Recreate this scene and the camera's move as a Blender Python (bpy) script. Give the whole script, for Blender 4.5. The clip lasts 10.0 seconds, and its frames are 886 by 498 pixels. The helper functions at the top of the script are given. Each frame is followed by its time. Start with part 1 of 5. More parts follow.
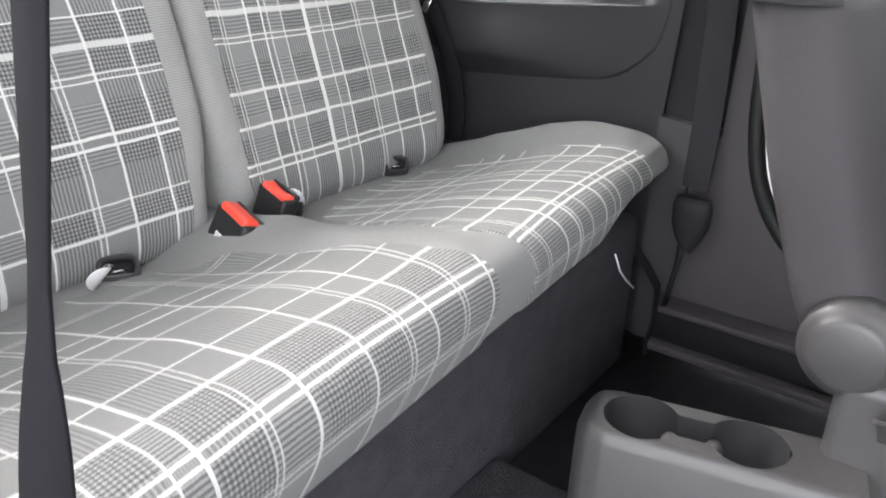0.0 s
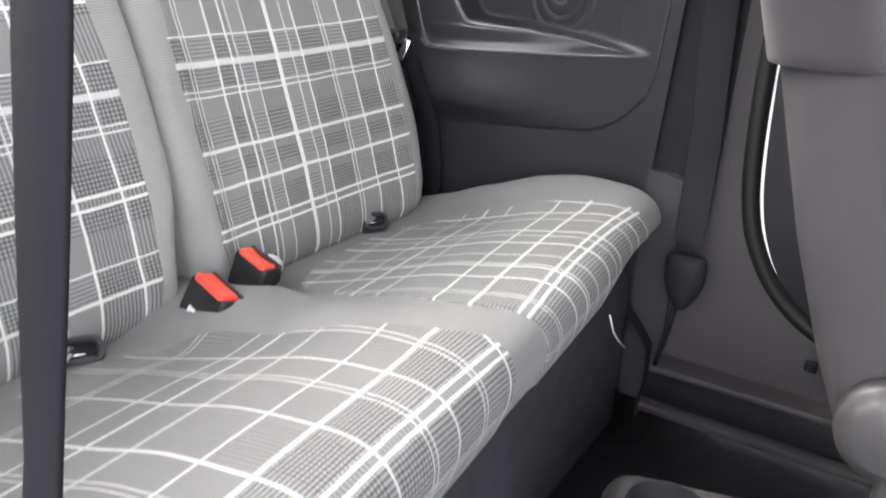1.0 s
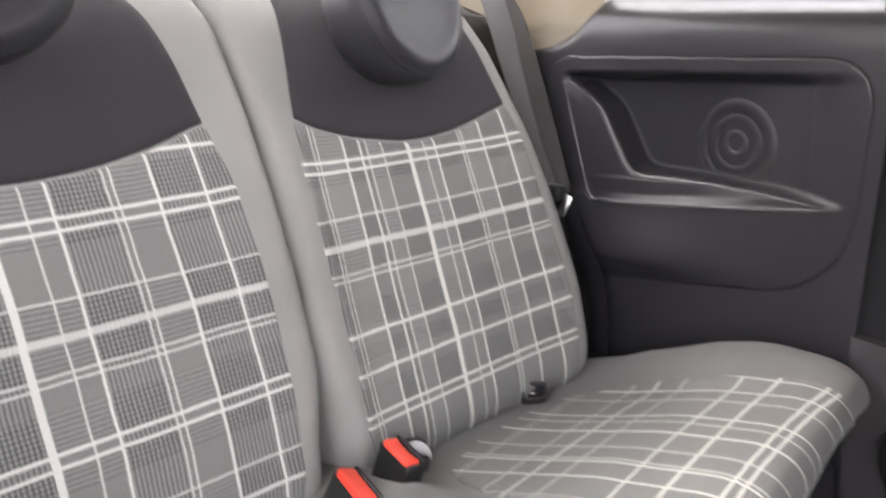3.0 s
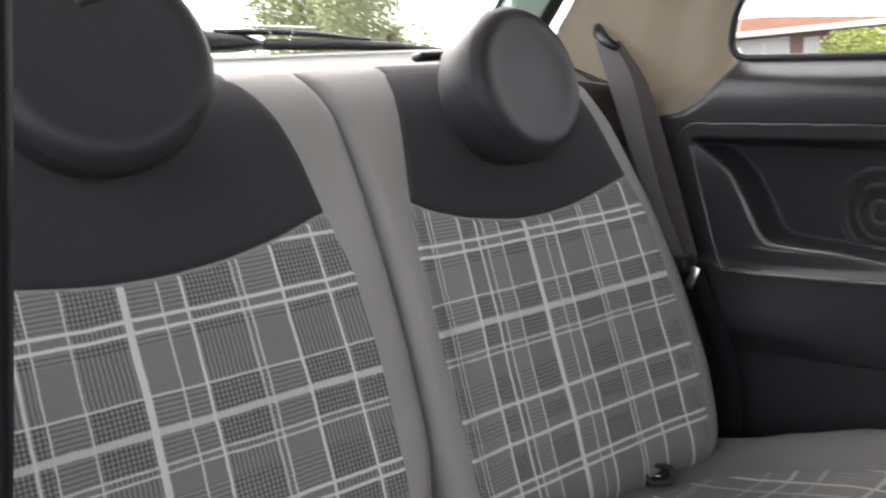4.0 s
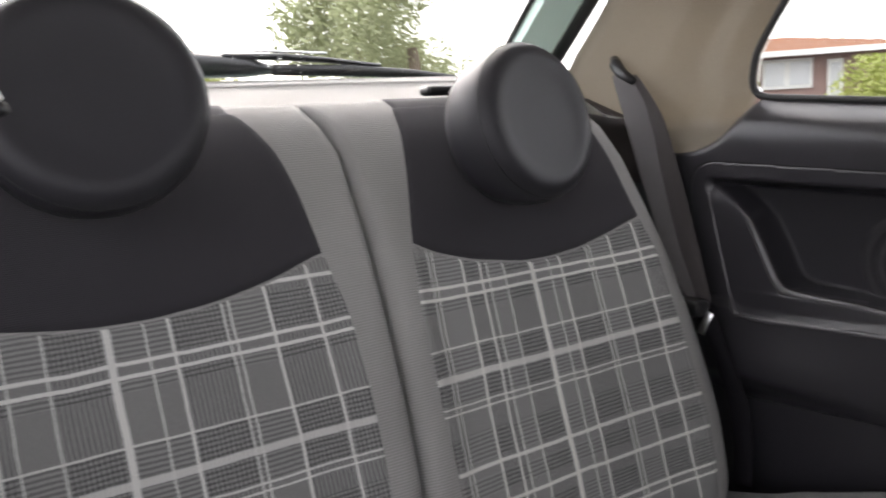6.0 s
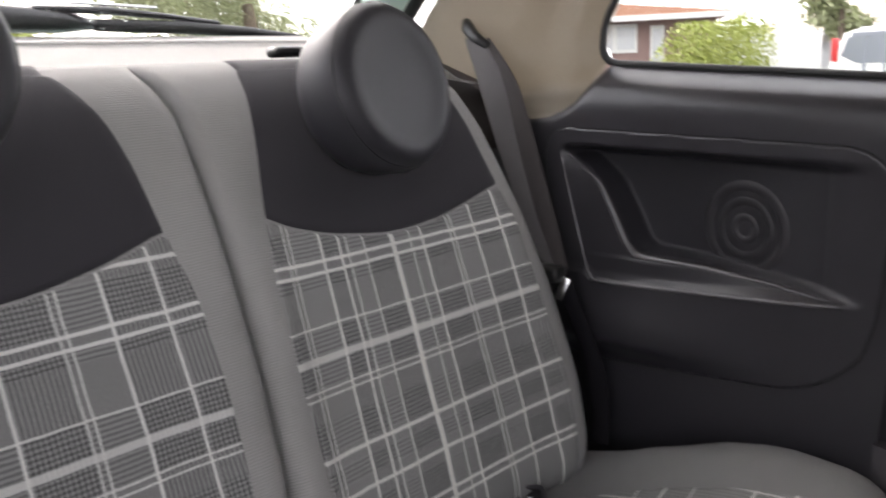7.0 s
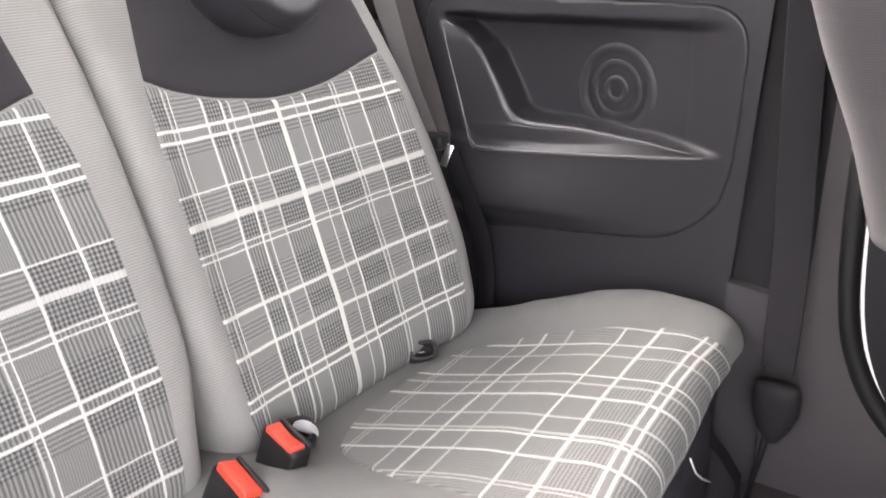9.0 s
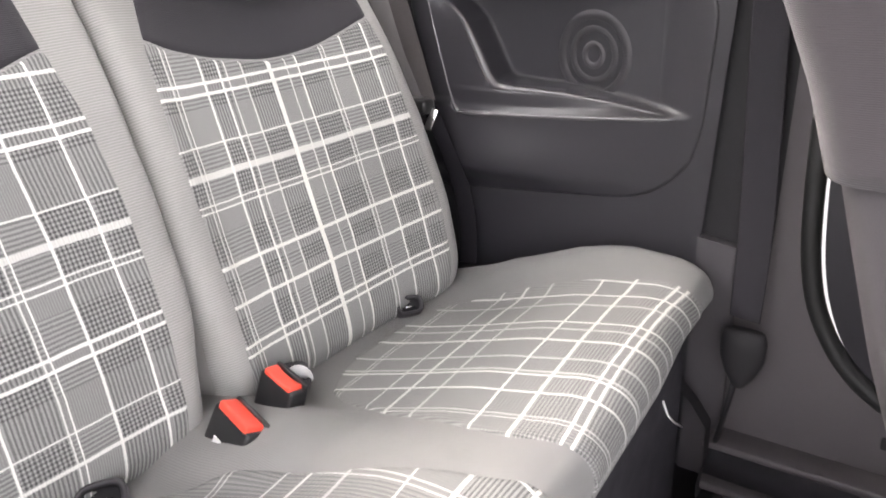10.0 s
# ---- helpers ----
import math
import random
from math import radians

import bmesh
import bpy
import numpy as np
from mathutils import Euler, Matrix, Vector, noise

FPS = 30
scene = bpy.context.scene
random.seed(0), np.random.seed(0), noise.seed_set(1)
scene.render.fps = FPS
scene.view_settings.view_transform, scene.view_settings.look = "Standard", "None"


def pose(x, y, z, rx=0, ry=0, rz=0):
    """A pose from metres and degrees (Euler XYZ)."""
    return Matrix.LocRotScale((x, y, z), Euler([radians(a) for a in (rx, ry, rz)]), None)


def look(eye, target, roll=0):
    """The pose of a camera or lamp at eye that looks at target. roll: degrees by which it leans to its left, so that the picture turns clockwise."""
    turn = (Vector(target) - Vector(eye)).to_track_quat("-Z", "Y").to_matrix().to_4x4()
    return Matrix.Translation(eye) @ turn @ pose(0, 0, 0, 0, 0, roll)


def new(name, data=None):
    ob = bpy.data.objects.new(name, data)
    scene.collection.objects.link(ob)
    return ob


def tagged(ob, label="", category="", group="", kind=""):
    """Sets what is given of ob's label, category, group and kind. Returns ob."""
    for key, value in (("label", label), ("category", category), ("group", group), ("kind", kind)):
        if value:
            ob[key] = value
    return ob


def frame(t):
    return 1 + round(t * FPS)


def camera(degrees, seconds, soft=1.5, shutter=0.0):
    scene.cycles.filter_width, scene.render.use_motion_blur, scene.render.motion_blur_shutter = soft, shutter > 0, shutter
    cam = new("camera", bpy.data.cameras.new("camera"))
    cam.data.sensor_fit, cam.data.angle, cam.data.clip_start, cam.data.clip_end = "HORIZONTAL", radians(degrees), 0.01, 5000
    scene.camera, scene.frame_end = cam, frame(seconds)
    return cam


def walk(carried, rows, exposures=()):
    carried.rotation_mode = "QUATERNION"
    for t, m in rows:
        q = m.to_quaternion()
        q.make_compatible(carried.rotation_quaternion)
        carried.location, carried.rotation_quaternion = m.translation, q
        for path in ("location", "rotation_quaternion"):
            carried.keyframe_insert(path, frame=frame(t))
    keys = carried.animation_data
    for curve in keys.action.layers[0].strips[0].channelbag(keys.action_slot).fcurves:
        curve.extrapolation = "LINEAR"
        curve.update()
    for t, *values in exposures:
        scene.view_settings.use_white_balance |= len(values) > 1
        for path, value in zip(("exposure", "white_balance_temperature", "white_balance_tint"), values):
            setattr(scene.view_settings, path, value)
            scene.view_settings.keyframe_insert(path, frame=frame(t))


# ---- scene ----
cam = camera(58.3, 10.0, soft=1.8, shutter=0.7)
PATH = [
    (0, (-0.58, -0.787, 0.671), (0.896, 0.297, -0.135), 1.4),
    (0.5, (-0.566, -0.736, 0.673), (0.956, 0.301, -0.109), 2.0),
    (1, (-0.549, -0.689, 0.684), (1.033, 0.292, -0.049), 2.4),
    (1.5, (-0.52, -0.666, 0.687), (1.088, 0.314, 0.012), 1.8),
    (2, (-0.499, -0.667, 0.702), (1.046, 0.439, 0.078), 0.7),
    (2.5, (-0.471, -0.663, 0.718), (0.978, 0.598, 0.159), -1.0),
    (3, (-0.457, -0.663, 0.745), (0.9, 0.726, 0.269), -2.3),
    (4.5, (-0.415, -0.689, 0.81), (0.561, 1.028, 0.498), -4.8),
    (5, (-0.412, -0.687, 0.82), (0.501, 1.071, 0.541), -4.4),
    (6.5, (-0.38, -0.634, 0.824), (0.839, 0.905, 0.44), -2.4),
    (7, (-0.374, -0.612, 0.827), (0.984, 0.788, 0.384), -2.5),
    (7.5, (-0.36, -0.611, 0.822), (1.064, 0.685, 0.281), -2.9),
    (8, (-0.366, -0.606, 0.808), (1.096, 0.605, 0.179), -3.0),
    (8.5, (-0.384, -0.614, 0.8), (1.09, 0.557, 0.124), -2.6),
    (9, (-0.406, -0.633, 0.788), (1.082, 0.512, 0.098), -2.4),
    (9.5, (-0.433, -0.645, 0.777), (1.065, 0.474, 0.07), -2.0),
    (10, (-0.46, -0.655, 0.771), (1.051, 0.433, 0.042), -2.0),
]
walk(cam, [(t, look(eye, target, roll)) for t, eye, target, roll in PATH],
     exposures=[(0.0, 1.57, 6500, 12), (1.5, 1.7, 6600, 15), (2.5, 1.78, 6900, 17), (3.2, 1.1, 6800, 17), (4.3, 0.2, 6700, 14), (5.2, 0.06, 6700, 14), (6.5, 0.16, 6700, 17), (7.0, 0.22, 6700, 17),
                (8.0, 1.31, 6800, 17), (9.0, 1.80, 6900, 18), (10.0, 1.86, 6900, 17)])

# ---- light ----
world = bpy.data.worlds.new("overcast_sky")
scene.world = world
world.use_nodes = True
sky = world.node_tree.nodes.new("ShaderNodeTexSky")
sky.sky_type, sky.sun_disc = "NISHITA", False
sky.sun_elevation, sky.sun_rotation = radians(42), radians(10)
sky.air_density, sky.dust_density = 1.0, 4.0
back = world.node_tree.nodes["Background"]
back.inputs["Strength"].default_value = 0.36
mixw = world.node_tree.nodes.new("ShaderNodeMix")
mixw.data_type = "RGBA"
mixw.inputs["Factor"].default_value = 0.75
mixw.inputs[7].default_value = (9.0, 9.2, 9.4, 1)
world.node_tree.links.new(sky.outputs["Color"], mixw.inputs[6])
world.node_tree.links.new(mixw.outputs[2], back.inputs["Color"])
sun = new("sun", bpy.data.lights.new("sun", "SUN"))
sun.data.energy, sun.data.angle, sun.data.color = 2.4, radians(35), (1.0, 0.97, 0.92)
sun.matrix_world = look((0.7, 4.0, 3.6), (0, 0, 0.4))


# ---- materials ----
def material(name, base, rough=0.6, metal=0.0, spec=0.5):
    m = bpy.data.materials.new(name)
    m.use_nodes = True
    b = m.node_tree.nodes["Principled BSDF"]
    b.inputs["Base Color"].default_value = (*base, 1)
    b.inputs["Roughness"].default_value = rough
    b.inputs["Metallic"].default_value = metal
    b.inputs["Specular IOR Level"].default_value = spec
    return m


def node(m, kind, **sockets):
    n = m.node_tree.nodes.new(kind)
    for key, value in sockets.items():
        n.inputs[key].default_value = value
    return n


def link(m, a, b):
    m.node_tree.links.new(a, b)


def mathnode(m, op, a, b=None, c=None):
    n = m.node_tree.nodes.new("ShaderNodeMath")
    n.operation = op
    for i, v in enumerate((a, b, c)):
        if v is None:
            continue
        if isinstance(v, (int, float)):
            n.inputs[i].default_value = v
        else:
            link(m, v, n.inputs[i])
    return n.outputs[0]


def mixcol(m, fac, a, b, blend="MIX"):
    n = m.node_tree.nodes.new("ShaderNodeMix")
    n.data_type, n.blend_type = "RGBA", blend
    for sock, v in ((0, fac), (6, a), (7, b)):
        if isinstance(v, (int, float)):
            n.inputs[sock].default_value = v
        elif isinstance(v, tuple):
            n.inputs[sock].default_value = (*v, 1)
        else:
            link(m, v, n.inputs[sock])
    return n.outputs[2]


def coords(m, kind="Object"):
    return m.node_tree.nodes.new("ShaderNodeTexCoord").outputs[kind]


def worn(m, base, other, scale, amount, fine, bump, dist=0.002):
    """Colour that drifts between two tones, with fine grain in relief."""
    b = m.node_tree.nodes["Principled BSDF"]
    co = coords(m)
    big = node(m, "ShaderNodeTexNoise", Scale=scale, Detail=4.0)
    link(m, co, big.inputs["Vector"])
    small = node(m, "ShaderNodeTexNoise", Scale=fine, Detail=3.0)
    link(m, co, small.inputs["Vector"])
    f = mathnode(m, "MULTIPLY", big.outputs[0], amount)
    col = mixcol(m, f, base, other)
    g = mathnode(m, "MULTIPLY_ADD", small.outputs[0], 0.35, 0.82)
    col = mixcol(m, 1.0, col, g, "MULTIPLY")
    link(m, col, b.inputs["Base Color"])
    bp = node(m, "ShaderNodeBump", Strength=bump, Distance=dist)
    link(m, small.outputs[0], bp.inputs["Height"])
    link(m, bp.outputs[0], b.inputs["Normal"])
    return m


def plastic(name, base, other, rough=0.5, fine=700.0, bump=0.25):
    return worn(material(name, base, rough), base, other, 6.0, 0.8, fine, bump, 0.0006)


def ribbed(name, base, other, period, rough=0.9):
    """Ribbed woven cloth: fine cords across the piece, in the piece's own cloth coordinates."""
    m = material(name, base, rough, 0, 0.25)
    b = m.node_tree.nodes["Principled BSDF"]
    uv = coords(m, "UV")
    sep = m.node_tree.nodes.new("ShaderNodeSeparateXYZ")
    link(m, uv, sep.inputs[0])
    wob = node(m, "ShaderNodeTexNoise", Scale=9.0, Detail=3.0)
    link(m, uv, wob.inputs["Vector"])
    v = mathnode(m, "MULTIPLY_ADD", wob.outputs[0], period * 0.8, sep.outputs[1])
    cord = mathnode(m, "PINGPONG", v, period * 0.5)
    cord = mathnode(m, "DIVIDE", cord, period * 0.5)
    grain = node(m, "ShaderNodeTexNoise", Scale=900.0, Detail=2.0)
    link(m, uv, grain.inputs["Vector"])
    tone = mathnode(m, "MULTIPLY_ADD", cord, 0.5, mathnode(m, "MULTIPLY", grain.outputs[0], 0.5))
    col = mixcol(m, tone, other, base)
    drift = node(m, "ShaderNodeTexNoise", Scale=7.0, Detail=3.0)
    link(m, uv, drift.inputs["Vector"])
    col = mixcol(m, 1.0, col, mathnode(m, "MULTIPLY_ADD", drift.outputs[0], 0.3, 0.85), "MULTIPLY")
    link(m, col, b.inputs["Base Color"])
    b.inputs["Sheen Weight"].default_value = 0.15
    bp = node(m, "ShaderNodeBump", Strength=0.5, Distance=0.0008)
    link(m, cord, bp.inputs["Height"])
    link(m, bp.outputs[0], b.inputs["Normal"])
    return m


def bands(m, coord, lines):
    """A profile over a coordinate: each line (place, width, strength) gives its strength."""
    total = None
    for strength in sorted({s for _, _, s in lines}):
        group = None
        for place, width, s in lines:
            if s == strength:
                hit = mathnode(m, "COMPARE", coord, place, width / 2)
                group = hit if group is None else mathnode(m, "MAXIMUM", group, hit)
        group = group if strength == 1 else mathnode(m, "MULTIPLY", group, strength)
        total = group if total is None else mathnode(m, "MAXIMUM", total, group)
    return total


def plaid(name, ulines, vlines, ubands, vbands, thread=0.0044, depth=0.42, tint=(0.9, 0.89, 0.85), shade=1.0):
    """Woven check cloth: plain grey ground, striped and dogtooth zones, white threads."""
    m = material(name, (0.3, 0.3, 0.3), 0.92, 0, 0.2)
    b = m.node_tree.nodes["Principled BSDF"]
    uv = coords(m, "UV")
    sep = m.node_tree.nodes.new("ShaderNodeSeparateXYZ")
    link(m, uv, sep.inputs[0])
    wob = node(m, "ShaderNodeTexNoise", Scale=14.0, Detail=3.0)
    link(m, uv, wob.inputs["Vector"])
    wu = mathnode(m, "MULTIPLY_ADD", wob.outputs[0], 0.004, -0.002)
    u = mathnode(m, "ADD", sep.outputs[0], wu)
    v = mathnode(m, "ADD", sep.outputs[1], wu)
    fib = node(m, "ShaderNodeTexNoise", Scale=1100.0, Detail=2.0)
    link(m, uv, fib.inputs["Vector"])
    loose = mathnode(m, "MULTIPLY_ADD", fib.outputs[0], 0.0022, -0.0011)
    lu = bands(m, mathnode(m, "ADD", u, loose), ulines)
    lv = bands(m, mathnode(m, "ADD", v, loose), vlines)
    bu = bands(m, u, ubands)
    bv = bands(m, v, vbands)
    su = mathnode(m, "LESS_THAN", mathnode(m, "PINGPONG", mathnode(m, "ADD", u, loose), thread / 2), thread * 0.25)
    sv = mathnode(m, "LESS_THAN", mathnode(m, "PINGPONG", mathnode(m, "ADD", v, loose), thread / 2), thread * 0.25)
    du = mathnode(m, "MULTIPLY", su, bu)
    dv = mathnode(m, "MULTIPLY", sv, bv)
    dark = mathnode(m, "MULTIPLY_ADD", du, depth, mathnode(m, "MULTIPLY", dv, depth * 0.75))
    both = mathnode(m, "MULTIPLY", mathnode(m, "MULTIPLY", bu, bv), 0.05)
    pale = mathnode(m, "MULTIPLY", mathnode(m, "ADD", mathnode(m, "SUBTRACT", bu, du), mathnode(m, "SUBTRACT", bv, dv)), 0.2)
    knit = mathnode(m, "DIVIDE", mathnode(m, "PINGPONG", u, 0.0013), 0.0013)
    knit = mathnode(m, "MULTIPLY_ADD", knit, 0.45, mathnode(m, "MULTIPLY_ADD", fib.outputs[0], 1.3, -0.35))
    ground = mixcol(m, mathnode(m, "MAXIMUM", mathnode(m, "MINIMUM", knit, 1.0), 0.0), (0.14 * shade, 0.14 * shade, 0.137 * shade), (0.32 * shade, 0.32 * shade, 0.312 * shade))
    col = mixcol(m, mathnode(m, "MINIMUM", pale, 0.6), ground, (0.5, 0.5, 0.485))
    col = mixcol(m, mathnode(m, "MINIMUM", mathnode(m, "ADD", dark, both), 0.95), col, (0.06, 0.06, 0.061))
    white = mathnode(m, "MAXIMUM", lu, lv)
    fleck = mathnode(m, "MULTIPLY_ADD", knit, 0.5, 0.68)
    white = mathnode(m, "MINIMUM", mathnode(m, "MULTIPLY", white, fleck), 1.0)
    col = mixcol(m, white, col, tint)
    drift = node(m, "ShaderNodeTexNoise", Scale=8.0, Detail=3.0)
    link(m, uv, drift.inputs["Vector"])
    col = mixcol(m, 1.0, col, mathnode(m, "MULTIPLY_ADD", drift.outputs[0], 0.24, 0.88), "MULTIPLY")
    link(m, col, b.inputs["Base Color"])
    b.inputs["Sheen Weight"].default_value = 0.1
    h = mathnode(m, "MULTIPLY_ADD", white, 0.6, mathnode(m, "MULTIPLY_ADD", dark, -0.6, fib.outputs[0]))
    bp = node(m, "ShaderNodeBump", Strength=0.4, Distance=0.0006)
    link(m, h, bp.inputs["Height"])
    link(m, bp.outputs[0], b.inputs["Normal"])
    return m


def threads(spec, slim=1.0):
    """(place, kind) to lines: T thick, t thick and pale, B bold, b bold and narrow, M middling, D double, d and e fine double, n thin, p pale."""
    out = []
    for place, kind in spec:
        if kind == "T":
            out.append((place, 0.0085, 0.92))
        elif kind == "t":
            out.append((place, 0.0082, 0.68))
        elif kind == "B":
            out.append((place, 0.0034, 0.95))
        elif kind == "b":
            out.append((place, 0.0026, 0.8))
        elif kind == "e":
            out += [(place - 0.0033, 0.0018, 0.65), (place + 0.0033, 0.0018, 0.65)]
        elif kind == "M":
            out.append((place, 0.0048, 0.85))
        elif kind == "n":
            out.append((place, 0.0022, 0.8))
        elif kind == "p":
            out.append((place, 0.0042, 0.5))
        elif kind == "D":
            out += [(place - 0.0056, 0.0040, 0.92), (place + 0.0056, 0.0040, 0.92)]
        elif kind == "d":
            out += [(place - 0.0033, 0.0021, 0.85), (place + 0.0033, 0.0021, 0.85)]
    return [(place, width * slim, strength) for place, width, strength in out]


R_BACK_U = [(0.060, "d"), (0.105, "B"), (0.131, "B"), (0.142, "n"), (0.1675, "n"), (0.2124, "T"), (0.241, "n"), (0.2606, "B"), (0.311, "d"), (0.3505, "B"), (0.394, "B")]
R_BACK_V = [(0.621, "D"), (0.564, "n"), (0.534, "t"), (0.502, "d"), (0.440, "M"), (0.3985, "M"), (0.345, "D")]
L_BACK_U = [(-0.404, "B"), (-0.370, "B"), (-0.355, "n"), (-0.322, "n"), (-0.269, "T"), (-0.235, "n"), (-0.212, "B"), (-0.1555, "d"), (-0.114, "B"), (-0.064, "B"), (-0.44, "d")]
L_BACK_V = [(0.663, "M"), (0.610, "D"), (0.548, "n"), (0.518, "t"), (0.486, "d"), (0.422, "D"), (0.356, "n"), (0.325, "M")]
R_SEAT_U = [(0.436, "b"), (0.4035, "B"), (0.3725, "p"), (0.321, "B"), (0.302, "p"), (0.273, "M"), (0.229, "p"), (0.198, "p"), (0.1905, "B"), (0.155, "B"), (0.1065, "e")]
R_SEAT_V = [(0.095, "e"), (0.163, "b"), (0.200, "M"), (0.2435, "p"), (0.329, "B"), (0.376, "M"), (0.4285, "B"), (0.4395, "B"), (0.497, "e")]
L_SEAT_U = [(0.005, "B"), (-0.0445, "e"), (-0.0942, "b"), (-0.1315, "e"), (-0.182, "b"), (-0.2505, "B"), (-0.293, "e"), (-0.3455, "B"), (-0.368, "n"), (-0.41, "b")]
L_SEAT_V = [(0.147, "e"), (0.2046, "n"), (0.231, "B"), (0.2728, "p"), (0.337, "b"), (0.3845, "M"), (0.437, "B"), (0.4475, "B"), (0.497, "e")]

# one cloth; light on each back and cushion is put into shade and tint
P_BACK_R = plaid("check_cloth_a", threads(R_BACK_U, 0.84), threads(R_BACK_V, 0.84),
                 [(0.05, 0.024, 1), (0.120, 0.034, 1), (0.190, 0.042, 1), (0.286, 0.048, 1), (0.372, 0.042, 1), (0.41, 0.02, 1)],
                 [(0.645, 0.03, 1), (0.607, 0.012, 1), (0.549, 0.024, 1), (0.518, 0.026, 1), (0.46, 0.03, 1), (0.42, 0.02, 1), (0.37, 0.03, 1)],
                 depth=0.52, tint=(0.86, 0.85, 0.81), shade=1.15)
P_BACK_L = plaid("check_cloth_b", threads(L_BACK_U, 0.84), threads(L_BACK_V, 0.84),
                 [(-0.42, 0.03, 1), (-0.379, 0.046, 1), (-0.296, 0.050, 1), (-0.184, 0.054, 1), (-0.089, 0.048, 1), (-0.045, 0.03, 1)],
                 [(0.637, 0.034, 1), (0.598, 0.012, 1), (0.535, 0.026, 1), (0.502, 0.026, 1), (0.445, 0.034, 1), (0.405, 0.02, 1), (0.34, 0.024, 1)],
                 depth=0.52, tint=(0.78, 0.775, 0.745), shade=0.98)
P_SEAT_R = plaid("check_cloth_c_shaded", threads(R_SEAT_U), threads(R_SEAT_V),
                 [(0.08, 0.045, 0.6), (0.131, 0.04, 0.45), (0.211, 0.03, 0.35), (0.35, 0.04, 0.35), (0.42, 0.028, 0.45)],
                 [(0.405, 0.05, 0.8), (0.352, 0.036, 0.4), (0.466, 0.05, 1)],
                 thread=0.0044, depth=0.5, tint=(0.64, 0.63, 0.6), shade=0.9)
P_SEAT_L = plaid("check_cloth_d_shaded", threads(L_SEAT_U), threads(L_SEAT_V),
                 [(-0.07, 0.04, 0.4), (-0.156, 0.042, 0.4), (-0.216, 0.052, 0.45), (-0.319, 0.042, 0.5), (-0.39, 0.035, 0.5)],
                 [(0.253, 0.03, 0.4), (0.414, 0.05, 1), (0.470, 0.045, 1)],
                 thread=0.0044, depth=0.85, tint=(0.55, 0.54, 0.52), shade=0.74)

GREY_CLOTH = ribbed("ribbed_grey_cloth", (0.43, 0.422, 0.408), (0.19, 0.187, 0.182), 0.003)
# finer weave; darker than the backs' cloth, shade put into the colour
CUSHION_CLOTH = ribbed("fine_shaded_grey_cloth", (0.222, 0.219, 0.215), (0.165, 0.163, 0.161), 0.0024)
DARK_CLOTH = ribbed("charcoal_cloth", (0.044, 0.041, 0.047), (0.030, 0.028, 0.033), 0.0018)
MAUVE_CLOTH = ribbed("front_seat_cloth", (0.058, 0.0515, 0.055), (0.046, 0.041, 0.044), 0.0016)
VINYL = plastic("headrest_vinyl", (0.023, 0.022, 0.027), (0.034, 0.033, 0.038), 0.5)
TRIM = plastic("charcoal_trim_plastic", (0.026, 0.0247, 0.0285), (0.034, 0.0323, 0.037), 0.31, 700.0, 0.1)
# glossier than TRIM, and paler: the edges' highlight is put into the colour
TRIM_LIP = plastic("highlit_trim_edge", (0.085, 0.081, 0.086), (0.11, 0.105, 0.11), 0.24)
TRIM_LIP.node_tree.nodes["Principled BSDF"].inputs["Specular IOR Level"].default_value = 1.0
MAUVE_TRIM = plastic("mauve_grey_trim", (0.066, 0.058, 0.062), (0.086, 0.077, 0.081), 0.68)
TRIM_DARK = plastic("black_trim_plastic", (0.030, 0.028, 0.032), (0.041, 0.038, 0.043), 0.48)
SEAT_SHELL = plastic("dark_seat_shell", (0.04, 0.036, 0.039), (0.052, 0.047, 0.05), 0.75)
# the side trim's plastic again, light on the step put into a paler colour
STEP_TRIM = plastic("lit_step_plastic", (0.046, 0.042, 0.046), (0.06, 0.055, 0.06), 0.6)
# for the pocket floor: a darker trim colour with the recess's shade in it
POCKET_SHADE = plastic("shaded_pocket_plastic", (0.019, 0.018, 0.022), (0.026, 0.025, 0.03), 0.55)
UMBER = plastic("umber_trim_plastic", (0.030, 0.022, 0.021), (0.04, 0.03, 0.028), 0.7)
CREAM = plastic("cream_pillar_plastic", (0.30, 0.264, 0.212), (0.35, 0.312, 0.254), 0.45)
SHELF = plastic("grey_shelf_board", (0.5, 0.49, 0.47), (0.58, 0.57, 0.55), 0.85, 300.0)
CONSOLE = plastic("grey_console_plastic", (0.046, 0.043, 0.044), (0.064, 0.06, 0.06), 0.4)
CARPET = worn(material("black_carpet", (0.012, 0.012, 0.014), 0.95, 0, 0.1), (0.04, 0.039, 0.046), (0.085, 0.081, 0.092), 30.0, 0.9, 500.0, 1.0, 0.004)
LINER = plastic("pale_headliner", (0.55, 0.53, 0.49), (0.6, 0.58, 0.54), 0.9, 300.0)
RUBBER = material("black_rubber", (0.012, 0.012, 0.012), 0.55)
MATT_BLACK = plastic("matt_black_plastic", (0.018, 0.017, 0.019), (0.026, 0.025, 0.027), 0.6)
MATT_BLACK.node_tree.nodes["Principled BSDF"].inputs["Specular IOR Level"].default_value = 0.2
BLACK = plastic("black_plastic", (0.011, 0.011, 0.012), (0.02, 0.02, 0.021), 0.35)
RED = material("red_button", (0.85, 0.075, 0.045), 0.4)
BRUSHED = material("brushed_steel", (0.9, 0.9, 0.9), 0.5, 1.0)
STEEL = material("bright_steel", (0.75, 0.75, 0.76), 0.22, 1.0)
LABEL = material("white_label", (0.75, 0.75, 0.75), 0.6)
MINT = material("mint_car_paint", (0.68, 0.9, 0.82), 0.25)
